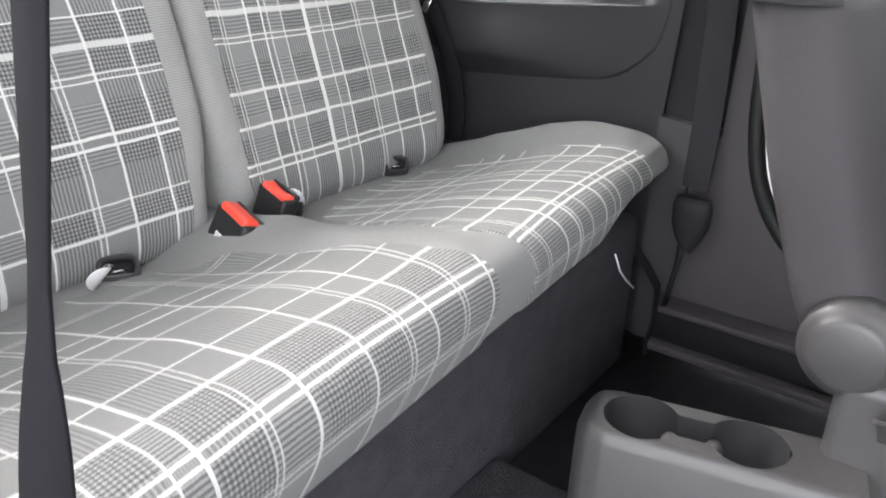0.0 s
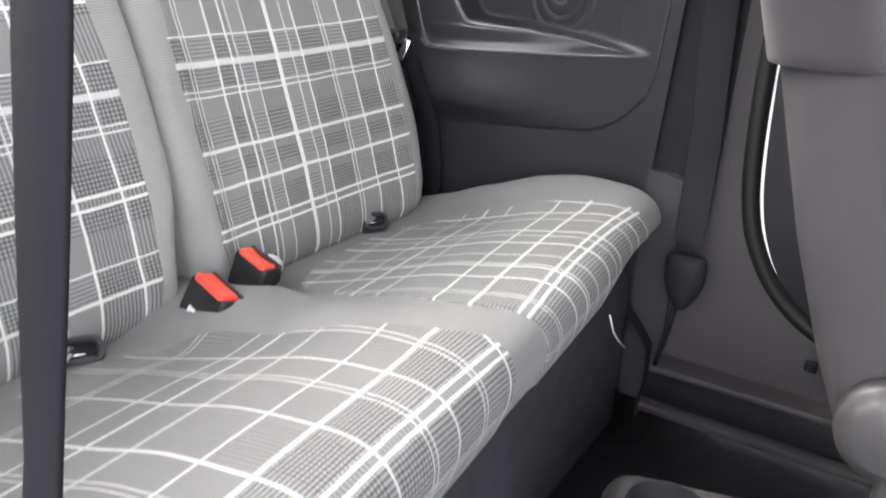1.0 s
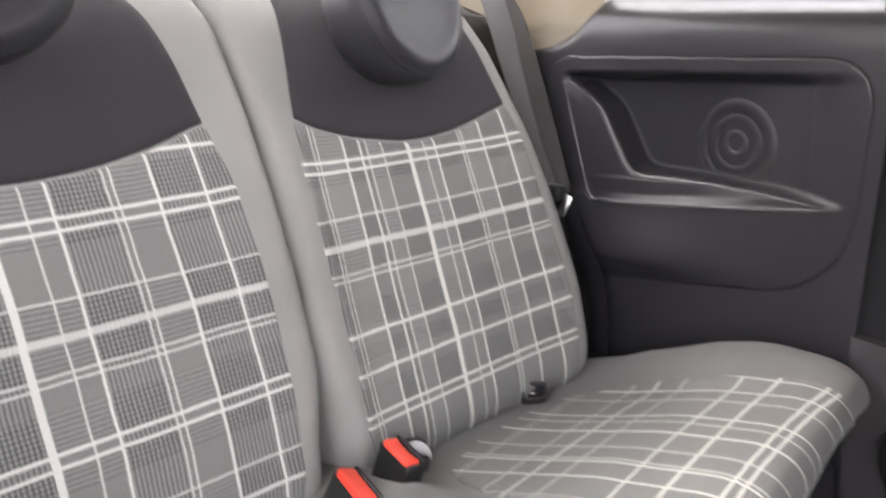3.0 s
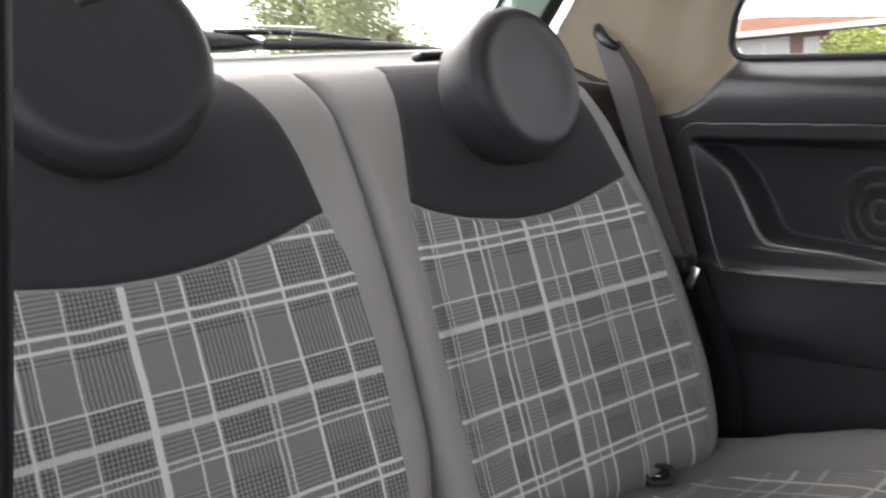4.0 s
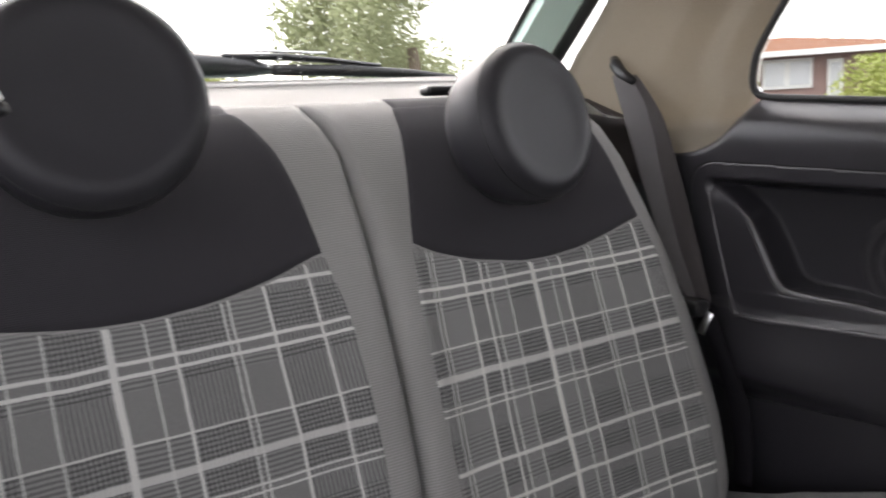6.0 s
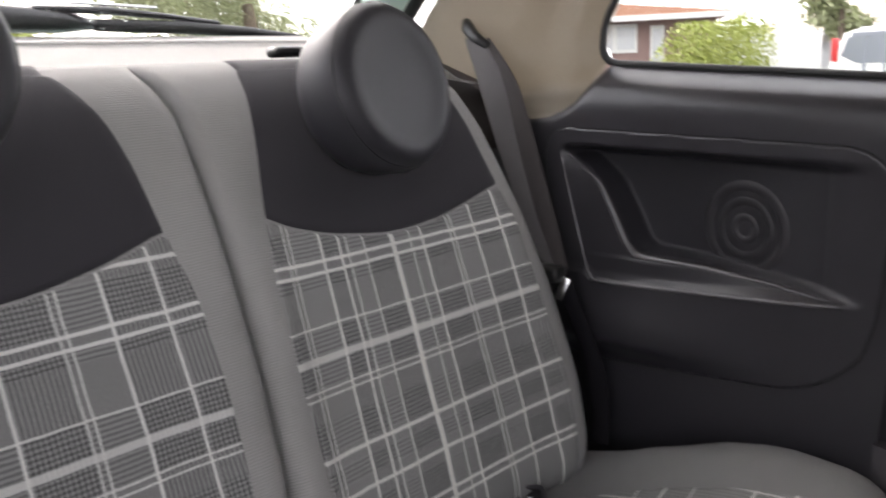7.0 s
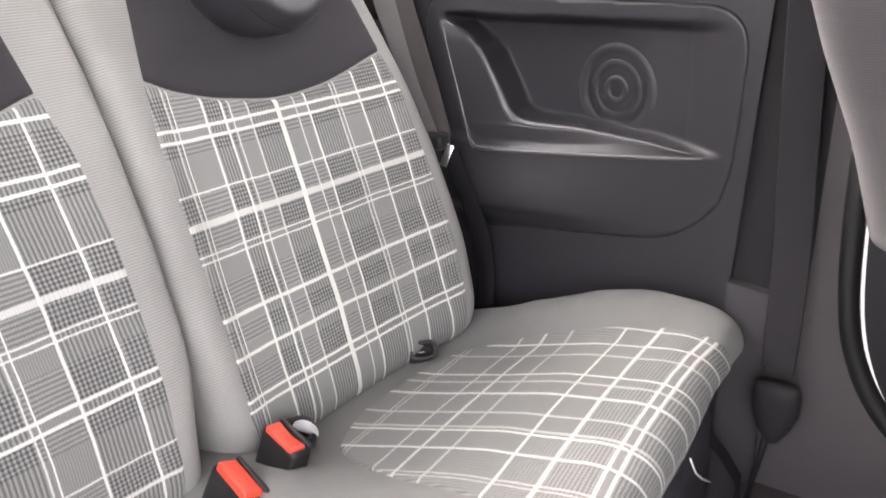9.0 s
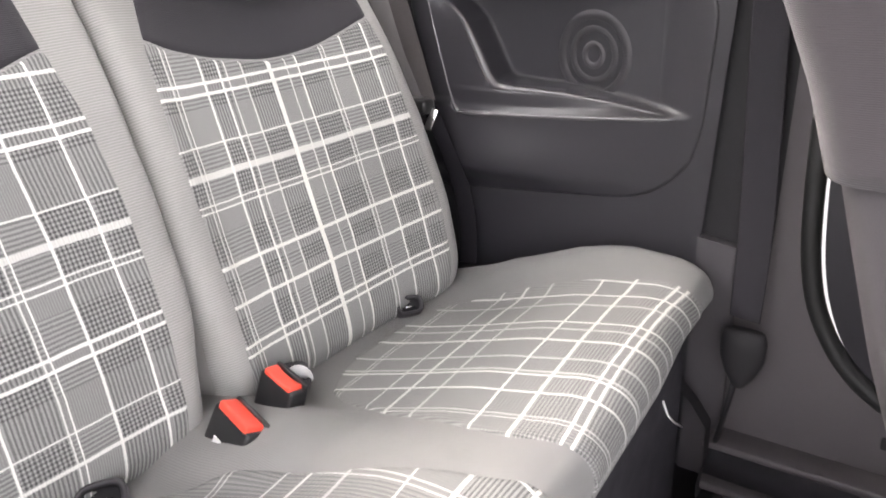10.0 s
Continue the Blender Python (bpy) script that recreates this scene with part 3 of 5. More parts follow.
seal = tube([(WALL - 0.004, y - 0.008, z) for y, z in JAMB], 0.0125, 10)
solo("door_seal", seal, RUBBER, "black rubber door seal along the pillar", "seal", "structure")
# door beyond the seal, standing off it by a narrow gap of daylight
door_edge = [(y - 0.012 - along([(0.16, 0.0), (0.185, 0.0), (0.215, 0.006), (0.26, 0.010), (0.31, 0.012), (0.4, 0.012), (0.6, 0.010)], z), z) for y, z in JAMB]
solo("door_far", poly_solid([p for p in door_edge if p[1] < 0.75][::-1] + [(door_edge[0][0], 0.8), (-1.5, 0.8), (-1.5, 0.16)], WALL + 0.0, WALL + 0.05), TRIM, "dark plastic front door trim, pushed nearly shut", "door", "structure", False)
sill = thing("door_sill", (0.55, -0.9, 0.0), "dark plastic door sill trim, light on its edges put into paler colour", "sill", "", "structure")
# top and foot edge paler than the face: light on them put into colour
part("top", box((0.532, -1.6, 0.074), (0.59, -0.388, 0.086), 0.004), MAUVE_TRIM, sill)
part("face", box((0.546, -1.6, 0.012), (0.562, -0.39, 0.076)), TRIM_DARK, sill)
part("edge", box((0.525, -1.6, 0.006), (0.556, -0.388, 0.02), 0.004), MAUVE_TRIM, sill)
part("plug", box((0.572, -0.622, 0.127), (0.583, -0.605, 0.144), 0.003), MATT_BLACK, sill, "small square black plug")

# quarter window: opening, seal, glass
WIN = rounded([(-0.345, 0.794), (0.078, 0.825), (0.07, 0.885), (0.03, 0.945), (-0.06, 1.06), (-0.35, 1.09)], [0.03, 0.032, 0.02, 0.03, 0.05, 0.04], 6)
XW = WALL + 0.06
window = thing("window_1", (XW, -0.15, 0.8), "fixed rear quarter window with black rubber seal", "window", "", "structure")
pane = part("pane", poly_solid(WIN, XW + 0.012, XW + 0.016), GLASS, window, "", False)
pane.visible_shadow = False
part("window_seal", tube([(XW, y, z) for y, z in WIN + WIN[:1]], 0.0055, 8), RUBBER, window)
# body around the window: strip below, pillar behind, header above
around = thing("window_surround", (XW, 0, 0.9), "dark and cream trim around the quarter window", "trim", "", "structure")
part("front_post", poly_solid([(-0.352, 0.803), (-0.352, 1.088), (-0.46, 1.088), (-0.46, 0.803)], XW - 0.014, XW + 0.03), CREAM, around, "cream post ahead of the window")
part("post_base", poly_solid([(-0.352, 0.74), (-0.352, 0.80), (-0.46, 0.80), (-0.46, 0.74)], XW - 0.018, XW + 0.03), TRIM, around)
part("header", poly_solid([(-0.46, 1.088), (-0.05, 1.06), (0.25, 1.06), (0.14, 1.21), (-0.46, 1.21)], XW - 0.04, XW + 0.02), LINER, around)


def c_pillar(a, b):
    """Cream pillar between quarter window and hatch: a rearward, b upward."""
    z = lerp(0.745, 1.2, b)
    y0 = along([(0.745, 0.115), (0.765, 0.10), (0.80, 0.085), (0.826, 0.066), (0.86, 0.078), (0.90, 0.064), (0.92, 0.05), (0.96, 0.02), (1.06, -0.05), (1.2, -0.08)], z)
    y1 = along([(0.745, 0.50), (0.86, 0.475), (0.914, 0.433), (1.011, 0.32), (1.2, 0.115)], z)
    y = lerp(y0, y1, a)
    x = along([(0.0, XW + 0.004), (0.1, XW - 0.012), (0.22, 0.624), (0.38, 0.604), (0.6, 0.595), (0.8, 0.588), (0.88, 0.592), (0.95, 0.606), (1.0, 0.63)], a) - 0.05 * smooth(0.9, 1.2, z)
    if z < 0.79:
        x = min(x, lerp(WALL + 0.004, x, smooth(0.745, 0.79, z)))
    return Vector((x, y, z)), (y, z)


bm = sheet(c_pillar, 40, 40)
bmesh.ops.solidify(bm, geom=bm.faces[:], thickness=-0.012)
solo("c_pillar_trim", bm, CREAM, "cream plastic pillar trim beside the hatch window", "pillar trim", "structure")

# dark trim beside the shelf, under the cream pillar
solo("shelf_side_trim", poly_solid([(0.215, 0.70), (0.215, 0.765), (0.24, 0.781), (0.295, 0.808), (0.37, 0.838), (0.46, 0.85), (0.5, 0.70)], 0.566, 0.604), UMBER, "dark umber trim beside the parcel shelf", "trim", "structure")

# hatch: painted frame, glass, seal, and the wiper outside
HB, HT = Vector((0, 0.583, 0.875)), Vector((0, 0.18, 1.22))


def hatch(x, t, off=0.0):
    n = Vector((0, 0.65, 0.76))
    return HB.lerp(HT, t) + Vector((x, 0, 0)) + n * off


def quad_slab(pts, thick):
    bm = bmesh.new()
    n = (pts[1] - pts[0]).cross(pts[2] - pts[0]).normalized() * thick
    a = [bm.verts.new(p) for p in pts]
    b = [bm.verts.new(p + n) for p in pts]
    bm.faces.new(a[::-1])
    bm.faces.new(b)
    for k in range(len(pts)):
        bm.faces.new((a[k], a[(k + 1) % len(pts)], b[(k + 1) % len(pts)], b[k]))
    bmesh.ops.recalc_face_normals(bm, faces=bm.faces)
    return bm


hatchback = thing("hatch", (0, 0.54, 0.875), "mint painted hatch with a sloping rear window", "hatch", "", "structure")
rear_pane = part("pane", quad_slab([hatch(-0.525, 0), hatch(0.525, 0), hatch(0.50, 1), hatch(-0.50, 1)], 0.004), GLASS, hatchback, "clear rear window with raindrops", False)
rear_pane.visible_shadow = False
for s in (-1, 1):
    part("frame", quad_slab([hatch(s * 0.527, -0.05, -0.01), hatch(s * 0.615, -0.05, -0.01), hatch(s * 0.585, 1.05, -0.01), hatch(s * 0.502, 1.05, -0.01)], 0.02), MINT, hatchback, "", False)
    part("seal", tube([hatch(s * 0.632, -0.05, -0.03), hatch(s * 0.60, 1.05, -0.03)], 0.014, 8), RUBBER, hatchback)
    part("glass_edge", tube([hatch(s * 0.525, 0, -0.006), hatch(s * 0.50, 1, -0.006)], 0.006, 8), RUBBER, hatchback)
part("lower_panel", poly_solid([(0.585, 0.2), (0.625, 0.2), (0.625, 0.858), (0.583, 0.862)], -0.62, 0.62), MINT, hatchback, "", False)
part("bottom_seal", tube([hatch(x, 0.0, -0.004) for x in np.linspace(-0.52, 0.52, 9)], 0.007, 8), RUBBER, hatchback)
wiper = thing("rear_wiper", (0.1, 0.58, 0.90), "black rear wiper arm and blade outside the glass", "wiper")
part("cover", tube([hatch(-0.30, 0.04, 0.03), hatch(-0.2, 0.058, 0.03), hatch(-0.05, 0.062, 0.03), hatch(0.06, 0.048, 0.03), hatch(0.12, 0.032, 0.03)], [0.010, 0.024, 0.030, 0.024, 0.006], 10, 0.7), BLACK, wiper)
part("arm", tube([hatch(0.02, 0.085, 0.034), hatch(0.12, 0.082, 0.034), hatch(0.2, 0.074, 0.03), hatch(0.3, 0.056, 0.026)], [0.008, 0.010, 0.008, 0.006], 8, 0.6), BLACK, wiper)
part("blade", tube([hatch(0.10, 0.066, 0.014), hatch(0.24, 0.058, 0.014), hatch(0.36, 0.04, 0.014), hatch(0.46, 0.022, 0.014)], [0.009, 0.010, 0.008, 0.003], 8), RUBBER, wiper)
part("spring", tube([hatch(0.07, 0.088, 0.045), hatch(0.2, 0.082, 0.042)], 0.0025, 6), STEEL, wiper)


def shelf_top(a, b):
    x, t = lerp(-0.56, 0.56, a), b
    y = lerp(0.25, 0.558, t)
    z = 0.842 + 0.050 * t - 0.040 * smooth(0.44, 0.54, abs(x))
    z += 0.006 * math.exp(-((t - 0.55 - 0.1 * math.cos(x * 5)) / 0.05) ** 2)
    return Vector((x, y, z)), (x, y)


shelf = thing("parcel_shelf", (0, 0.4, 0.84), "light grey moulded parcel shelf behind the rear seats", "shelf")
bm = sheet(shelf_top, 60, 40)
bmesh.ops.solidify(bm, geom=bm.faces[:], thickness=0.014)
part("board", bm, SHELF, shelf)
part("rib", tube([shelf_top(0.5 + 0.42 * k / 12, 0.62 - 0.16 * (k / 12) ** 2)[0] for k in range(-12, 13)], 0.0035, 8), SHELF, shelf, "raised curved rib")

# plain walls that close the car: near side behind the door, front
solo("wall_near", poly_solid([(-0.30, 0.0), (0.70, 0.0), (0.70, 0.80), (-0.30, 0.78)], -0.66, -0.60), TRIM, "charcoal side trim on the near side", "side trim", "structure")
solo("pillar_near", poly_solid([(0.08, 0.78), (0.60, 0.80), (0.50, 0.90), (0.14, 1.21), (-0.02, 1.21)], -0.64, -0.56), CREAM, "cream pillar trim on the near side", "pillar trim", "structure")
# unseen dashboard, its top raised to cut low light from ahead
solo("dashboard", box((-0.7, -2.0, 0.0), (0.7, -1.6, 0.92), 0.05, 3), TRIM_DARK, "unseen dark dashboard closing the cabin ahead, raised to block light", "dashboard", "structure")


# ---- rear bench cushion ----
CP = [(0.07, 0.24), (0.065, 0.256), (0.03, 0.264), (-0.06, 0.272), (-0.12, 0.287), (-0.19, 0.308), (-0.265, 0.331), (-0.335, 0.344), (-0.38, 0.3515), (-0.405, 0.348), (-0.420, 0.337), (-0.4265, 0.32), (-0.424, 0.30), (-0.415, 0.275), (-0.406, 0.256), (-0.36, 0.245)]
CL = [0.0]
for (y0, z0), (y1, z1) in zip(CP, CP[1:]):
    CL.append(CL[-1] + math.hypot(y1 - y0, z1 - z0))


def cushion_profile(s):
    """(y, z) of the cushion's outline at s metres along it, from the back over the top to underneath."""
    return float(np.interp(s, CL, [p[0] for p in CP])), float(np.interp(s, CL, [p[1] for p in CP]))


S_TOP = CL[2]


def cushion(x, s, lift=0.0):
    y, z = 0.0, 0.0
    for k in (-1, 0, 1):
        a, b = cushion_profile(max(0, min(CL[-1], s + 0.012 * k)))
        y, z = y + a / 3, z + b / 3
    top = smooth(0.245, 0.272, z)
    ax = abs(x)
    # side bolster, middle rib between the two places
    rib = math.exp(-((x - 0.004) / 0.055) ** 2)
    z += top * 0.014 * rib * smooth(-0.43, -0.30, y)
    z += top * along([(-0.42, 0.004), (-0.36, 0.018), (-0.30, 0.031), (-0.2, 0.041), (-0.1, 0.038), (0.0, 0.020)], y) * smooth(0.40, 0.50, ax)
    # fuller towards the near side, and swollen round the buckles
    z += top * 0.009 * smooth(-0.08, -0.16, x) * smooth(-0.22, -0.10, y)
    z += 0.024 * math.exp(-abs((x + 0.010) / 0.074) ** 5) * smooth(-0.19, -0.10, y) * smooth(0.24, 0.262, z)
    # the front edge runs a little askew
    y += 0.08 * min(x, 0.40) * smooth(-0.10, -0.40, y)
    # rounded outer ends and front corners
    e = max(0.0, (ax - 0.497) / 0.073)
    drop = 1 - math.sqrt(max(0.0, 1 - min(1, e) ** 2))
    z -= top * 0.06 * drop
    y = lerp(y, lerp(y, 0.0, 0.14), drop) if y < 0 else y
    under = smooth(0.325, 0.262, z) * smooth(-0.30, -0.38, y) * smooth(0.30, 0.57, ax)
    y += 0.08 * under
    z += 0.014 * under
    x -= math.copysign(0.06, x) * smooth(0.345, 0.28, z) * smooth(0.48, 0.57, ax)
    return Vector((x, y, z + lift)), (x, s - S_TOP)


bench = thing("rear_bench", (0, 0, 0.24), "grey checked cloth rear bench with two round headrests", "bench seat")


def cushion_cover(a, b):
    p, uv = cushion(lerp(-0.57, 0.57, a), b * CL[-1])
    return p, (uv[1], uv[0])


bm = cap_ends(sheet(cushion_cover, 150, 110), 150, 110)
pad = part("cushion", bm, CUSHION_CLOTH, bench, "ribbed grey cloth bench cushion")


def normal_of(fn, x, s, h=0.002):
    du = fn(x + h, s)[0] - fn(x - h, s)[0]
    dv = fn(x, s + h)[0] - fn(x, s - h)[0]
    n = du.cross(dv)
    return n.normalized() if n.length else Vector((0, 0, 1))


def seat_drape(across, along_y, middle):
    """How the cloth lies on the cushion: its own coordinates at x and at s metres from the back."""
    def cloth(x, s):
        w, d = 0.44 - s, x - middle
        u = x + across[0] * w + across[1] * w ** 2 + across[2] * w ** 3 + across[3] * w * x
        return u, s + along_y[0] * d + along_y[1] * d * d + along_y[2] * d * (s - 0.3)

    return cloth


def inset(left, right, start, cloth):
    """Checked inset of the cushion between two edges, given as x over s."""
    s_end = CL[-1] - 0.012

    def fn(a, b):
        s = lerp(start + S_TOP, s_end, b)
        xl, xr = (sum(along(t, s - S_TOP + 0.005 * k) for k in (-2, -1, 0, 1, 2)) / 5 for t in (left, right))
        x = lerp(xl, xr, a)
        p, _ = cushion(x, s)
        n = normal_of(cushion, x, s)
        if n.dot(p - Vector((x, -0.2, 0.15))) < 0:
            n = -n
        edge = min(a, 1 - a) * (xr - xl)
        edge = min(edge, b * (s_end - s))
        lift = 0.0026 * smooth(0.0, 0.006, edge) - 0.0012 * (1 - smooth(0.0, 0.003, edge))
        return p + n * lift, cloth(x, s - S_TOP)

    return sheet(fn, 90, 120)


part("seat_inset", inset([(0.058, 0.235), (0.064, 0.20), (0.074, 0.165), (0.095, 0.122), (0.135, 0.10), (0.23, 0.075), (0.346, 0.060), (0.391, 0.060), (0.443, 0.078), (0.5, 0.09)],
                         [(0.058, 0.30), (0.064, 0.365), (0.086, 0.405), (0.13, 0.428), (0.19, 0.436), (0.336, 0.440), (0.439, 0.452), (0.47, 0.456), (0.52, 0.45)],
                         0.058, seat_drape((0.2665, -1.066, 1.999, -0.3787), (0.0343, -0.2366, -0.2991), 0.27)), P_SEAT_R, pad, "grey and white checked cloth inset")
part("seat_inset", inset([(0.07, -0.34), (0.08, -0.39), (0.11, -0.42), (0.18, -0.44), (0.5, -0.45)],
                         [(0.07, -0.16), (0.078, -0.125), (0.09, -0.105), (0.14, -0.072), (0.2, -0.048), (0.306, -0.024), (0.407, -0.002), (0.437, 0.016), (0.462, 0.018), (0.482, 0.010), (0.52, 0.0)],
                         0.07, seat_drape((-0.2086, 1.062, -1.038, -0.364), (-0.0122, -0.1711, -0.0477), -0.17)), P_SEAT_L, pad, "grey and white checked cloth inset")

# ---- rear backrests ----
BP = [(0.045, 0.225), (0.030, 0.245), (0.006, 0.262), (-0.010, 0.282), (-0.014, 0.320), (0.0, 0.404), (0.012, 0.442), (0.046, 0.535), (0.087, 0.62), (0.113, 0.67), (0.146, 0.737), (0.168, 0.778), (0.190, 0.810), (0.216, 0.835), (0.246, 0.848), (0.270, 0.842), (0.262, 0.76), (0.12, 0.33)]
BL = [0.0]
for (y0, z0), (y1, z1) in zip(BP, BP[1:]):
    BL.append(BL[-1] + math.hypot(y1 - y0, z1 - z0))


def back_profile(s):
    return float(np.interp(s, BL, [p[0] for p in BP])), float(np.interp(s, BL, [p[1] for p in BP]))


def s_of_z(z):
    return float(np.interp(z, [p[1] for p in BP[:14]], BL[:14]))


# the joint between the two backrests wanders a little with height
JOINT = [(0.25, 0.002), (0.42, 0.006), (0.56, 0.013), (0.69, 0.021), (0.79, 0.021), (0.82, 0.012), (0.85, -0.008)]
OUTER = {1: [(0.25, 0.488), (0.35, 0.488), (0.44, 0.486), (0.57, 0.482), (0.685, 0.481), (0.75, 0.479), (0.80, 0.466), (0.83, 0.442), (0.85, 0.39)],
         -1: [(0.25, 0.52), (0.44, 0.52), (0.685, 0.515), (0.80, 0.51), (0.83, 0.505), (0.85, 0.49)]}


def backrest_x(q, z, sgn):
    """Across the backrest at height z: q is 0 at the joint, 1 at the outer edge."""
    return along(JOINT, z) * (1 - q) + sgn * lerp(0.0012 + 0.010 * smooth(0.44, 0.31, z), along(OUTER[sgn], z), q)


def backrest_point(q, s, sgn):
    """A point of the cover; s metres up the outline."""
    y = z = 0.0
    for k in (-1, 0, 1):
        a, b = back_profile(max(0, min(BL[-1], s + 0.012 * k)))
        y, z = y + a / 3, z + b / 3
    zx = z if s < BL[14] else min(z, 0.83)
    xo = along(OUTER[sgn], zx)
    x = lerp(0.0012, xo, q)
    front = smooth(BL[15], BL[12], s)
    e0, e1 = x / (0.018 + 0.014 * smooth(0.46, 0.32, z)), (xo - x) / 0.055
    roll = 0.0
    if e0 < 1:
        roll += (0.024 + 0.02 * smooth(0.46, 0.32, z)) * (1 - math.sqrt(max(0, 1 - (1 - e0) ** 2)))
    if e1 < 1:
        roll += 0.06 * (1 - math.sqrt(max(0, 1 - (1 - e1) ** 2)))
    dish = 0.007 * math.exp(-((x - 0.235) / 0.11) ** 2)
    prow = -0.016 * math.exp(-((x - 0.445) / 0.05) ** 2) - 0.012 * math.exp(-((x - 0.025) / 0.03) ** 2)
    d = (roll + dish + prow * smooth(0.8, 0.6, z)) * front
    n = Vector((0, 0.93, -0.36))
    p = Vector((backrest_x(q, zx, sgn), y, z)) + n * d
    return p, (p.x, z)


INSET_EDGES = {
    1: ([(0.25, 0.043), (0.535, 0.042), (0.62, 0.052), (0.68, 0.069), (0.755, 0.091), (0.816, 0.107), (0.85, 0.114), (0.9, 0.116)],
        [(0.25, 0.436), (0.535, 0.428), (0.62, 0.432), (0.665, 0.428), (0.753, 0.424), (0.80, 0.412), (0.83, 0.392), (0.85, 0.36), (0.9, 0.35)]),
    -1: ([(0.25, -0.046), (0.42, -0.036), (0.535, -0.031), (0.62, -0.030), (0.68, -0.039), (0.75, -0.047), (0.80, -0.060), (0.835, -0.085), (0.85, -0.098), (0.9, -0.104)],
         [(0.25, -0.462), (0.535, -0.455), (0.62, -0.459), (0.665, -0.455), (0.753, -0.456), (0.80, -0.462), (0.83, -0.465), (0.85, -0.463), (0.9, -0.46)]),
}


def eased(table, z):
    """The table read with its corners rounded off."""
    return sum(along(table, z + 0.008 * k) for k in (-2, -1, 0, 1, 2)) / 5


SMILES = {1: [(0.0, 0.680), (0.08, 0.666), (0.23, 0.651), (0.44, 0.640), (0.55, 0.6395), (0.7, 0.644), (0.85, 0.655), (1.0, 0.668)],
          -1: [(0.0, 0.684), (0.15, 0.665), (0.3, 0.653), (0.45, 0.648), (0.6, 0.649), (0.75, 0.657), (0.87, 0.667), (1.0, 0.683)]}


def back_cloth(u, v, sgn):
    """The cloth on the far backrest bows towards the side."""
    if sgn > 0:
        w = v - 0.42
        u += -0.0014 * w - 0.6877 * w * w + 0.7922 * w ** 3 + 0.0629 * w * u + 0.338 * w * w * u
    return u, v


def backrest(sgn, cloth, label):

    def cover(a, b):
        q = 0.5 - 0.5 * math.cos(a * math.pi)
        p, uv = backrest_point(q, b * BL[-1], sgn)
        return p, (uv[0], b * BL[-1])

    bm = cap_ends(sheet(cover, 84, 120), 84, 120)
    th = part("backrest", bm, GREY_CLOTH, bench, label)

    def patch(lo_fn, hi_fn, top):
        def fn(a, b):
            k = a
            s0, s1 = lo_fn(k), hi_fn(k)
            s = lerp(s0, s1, b)
            _y, z = back_profile(s)
            if s > BL[13]:
                z = 0.85
            inner, outer = INSET_EDGES[sgn]
            lo, hi = eased(inner, z), eased(outer, z)
            zx = back_profile(s)[1] if s < BL[14] else min(back_profile(s)[1], 0.83)
            x0, x1 = backrest_x(0, zx, sgn), backrest_x(1, zx, sgn)
            q = max(0.0, min(1.0, (lerp(lo, hi, k) - x0) / (x1 - x0)))
            p, uv = backrest_point(q, s, sgn)
            p2 = backrest_point(q, min(BL[-1], s + 0.003), sgn)[0]
            p1 = backrest_point(min(1, q + 0.005), s, sgn)[0]
            n = (p1 - p).cross(p2 - p)
            n = n.normalized() if n.length else Vector((0, -1, 0))
            if n.dot(Vector((0, -0.9, 0.4))) < 0 and s < BL[14]:
                n = -n
            edge = min(min(a, 1 - a) * abs(hi - lo), min(b, 1 - b) * (s1 - s0))
            lift = 0.0024 * smooth(0.0, 0.006, edge) - 0.001 * (1 - smooth(0.0, 0.003, edge))
            return p + n * lift, back_cloth(uv[0], z, sgn)

        return fn

    def eased_smile(k):
        return sum(along(SMILES[sgn], k + 0.02 * j) for j in (-2, -1, 0, 1, 2)) / 5

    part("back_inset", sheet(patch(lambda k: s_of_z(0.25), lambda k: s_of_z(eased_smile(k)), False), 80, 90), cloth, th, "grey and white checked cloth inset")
    part("upper_panel", sheet(patch(lambda k: s_of_z(eased_smile(k)), lambda k: BL[14] + 0.004, True), 60, 60), DARK_CLOTH, th, "charcoal cloth upper panel")
    return th


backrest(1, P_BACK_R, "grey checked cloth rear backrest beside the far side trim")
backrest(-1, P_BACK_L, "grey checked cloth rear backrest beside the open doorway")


def headrest(x, z, turn, size, label):
    at = Vector((x, 0.075, z))
    m = pose(*at, 0, 0, turn) @ pose(0, 0, 0, 90 - 14, 0, 0) @ Matrix.Scale(size, 4)
    disc = lathe([(0.0005, 0.0), (0.03, 0.0003), (0.055, 0.002), (0.068, 0.0048), (0.076, 0.0072), (0.084, 0.0078), (0.093, 0.0048), (0.100, -0.004), (0.1035, -0.016), (0.104, -0.03), (0.100, -0.06), (0.093, -0.078), (0.082, -0.088), (0.05, -0.092), (0.0005, -0.092)], 72)
    th = part("headrest", moved(disc, m), VINYL, bench, label)
    part("stitch_line", moved(tube([(0.1012 * math.cos(k * math.pi / 36), 0.1012 * math.sin(k * math.pi / 36), -0.0075) for k in range(73)], 0.0008, 5), m), BLACK, th)
    # stem sleeve behind the pad
    part("stem", tube([at + Vector((-0.03, 0.09, 0.0)), at + Vector((-0.03, 0.125, -0.05)), at + Vector((-0.03, 0.16, -0.10))], 0.006, 8), STEEL, th)
    part("stem", tube([at + Vector((0.03, 0.09, 0.0)), at + Vector((0.03, 0.125, -0.05)), at + Vector((0.03, 0.16, -0.10))], 0.006, 8), STEEL, th)
    part("sleeve", box(at + Vector((-0.092, 0.10, 0.034)), at + Vector((-0.05, 0.125, 0.046)), 0.005), BLACK, th)
    return th


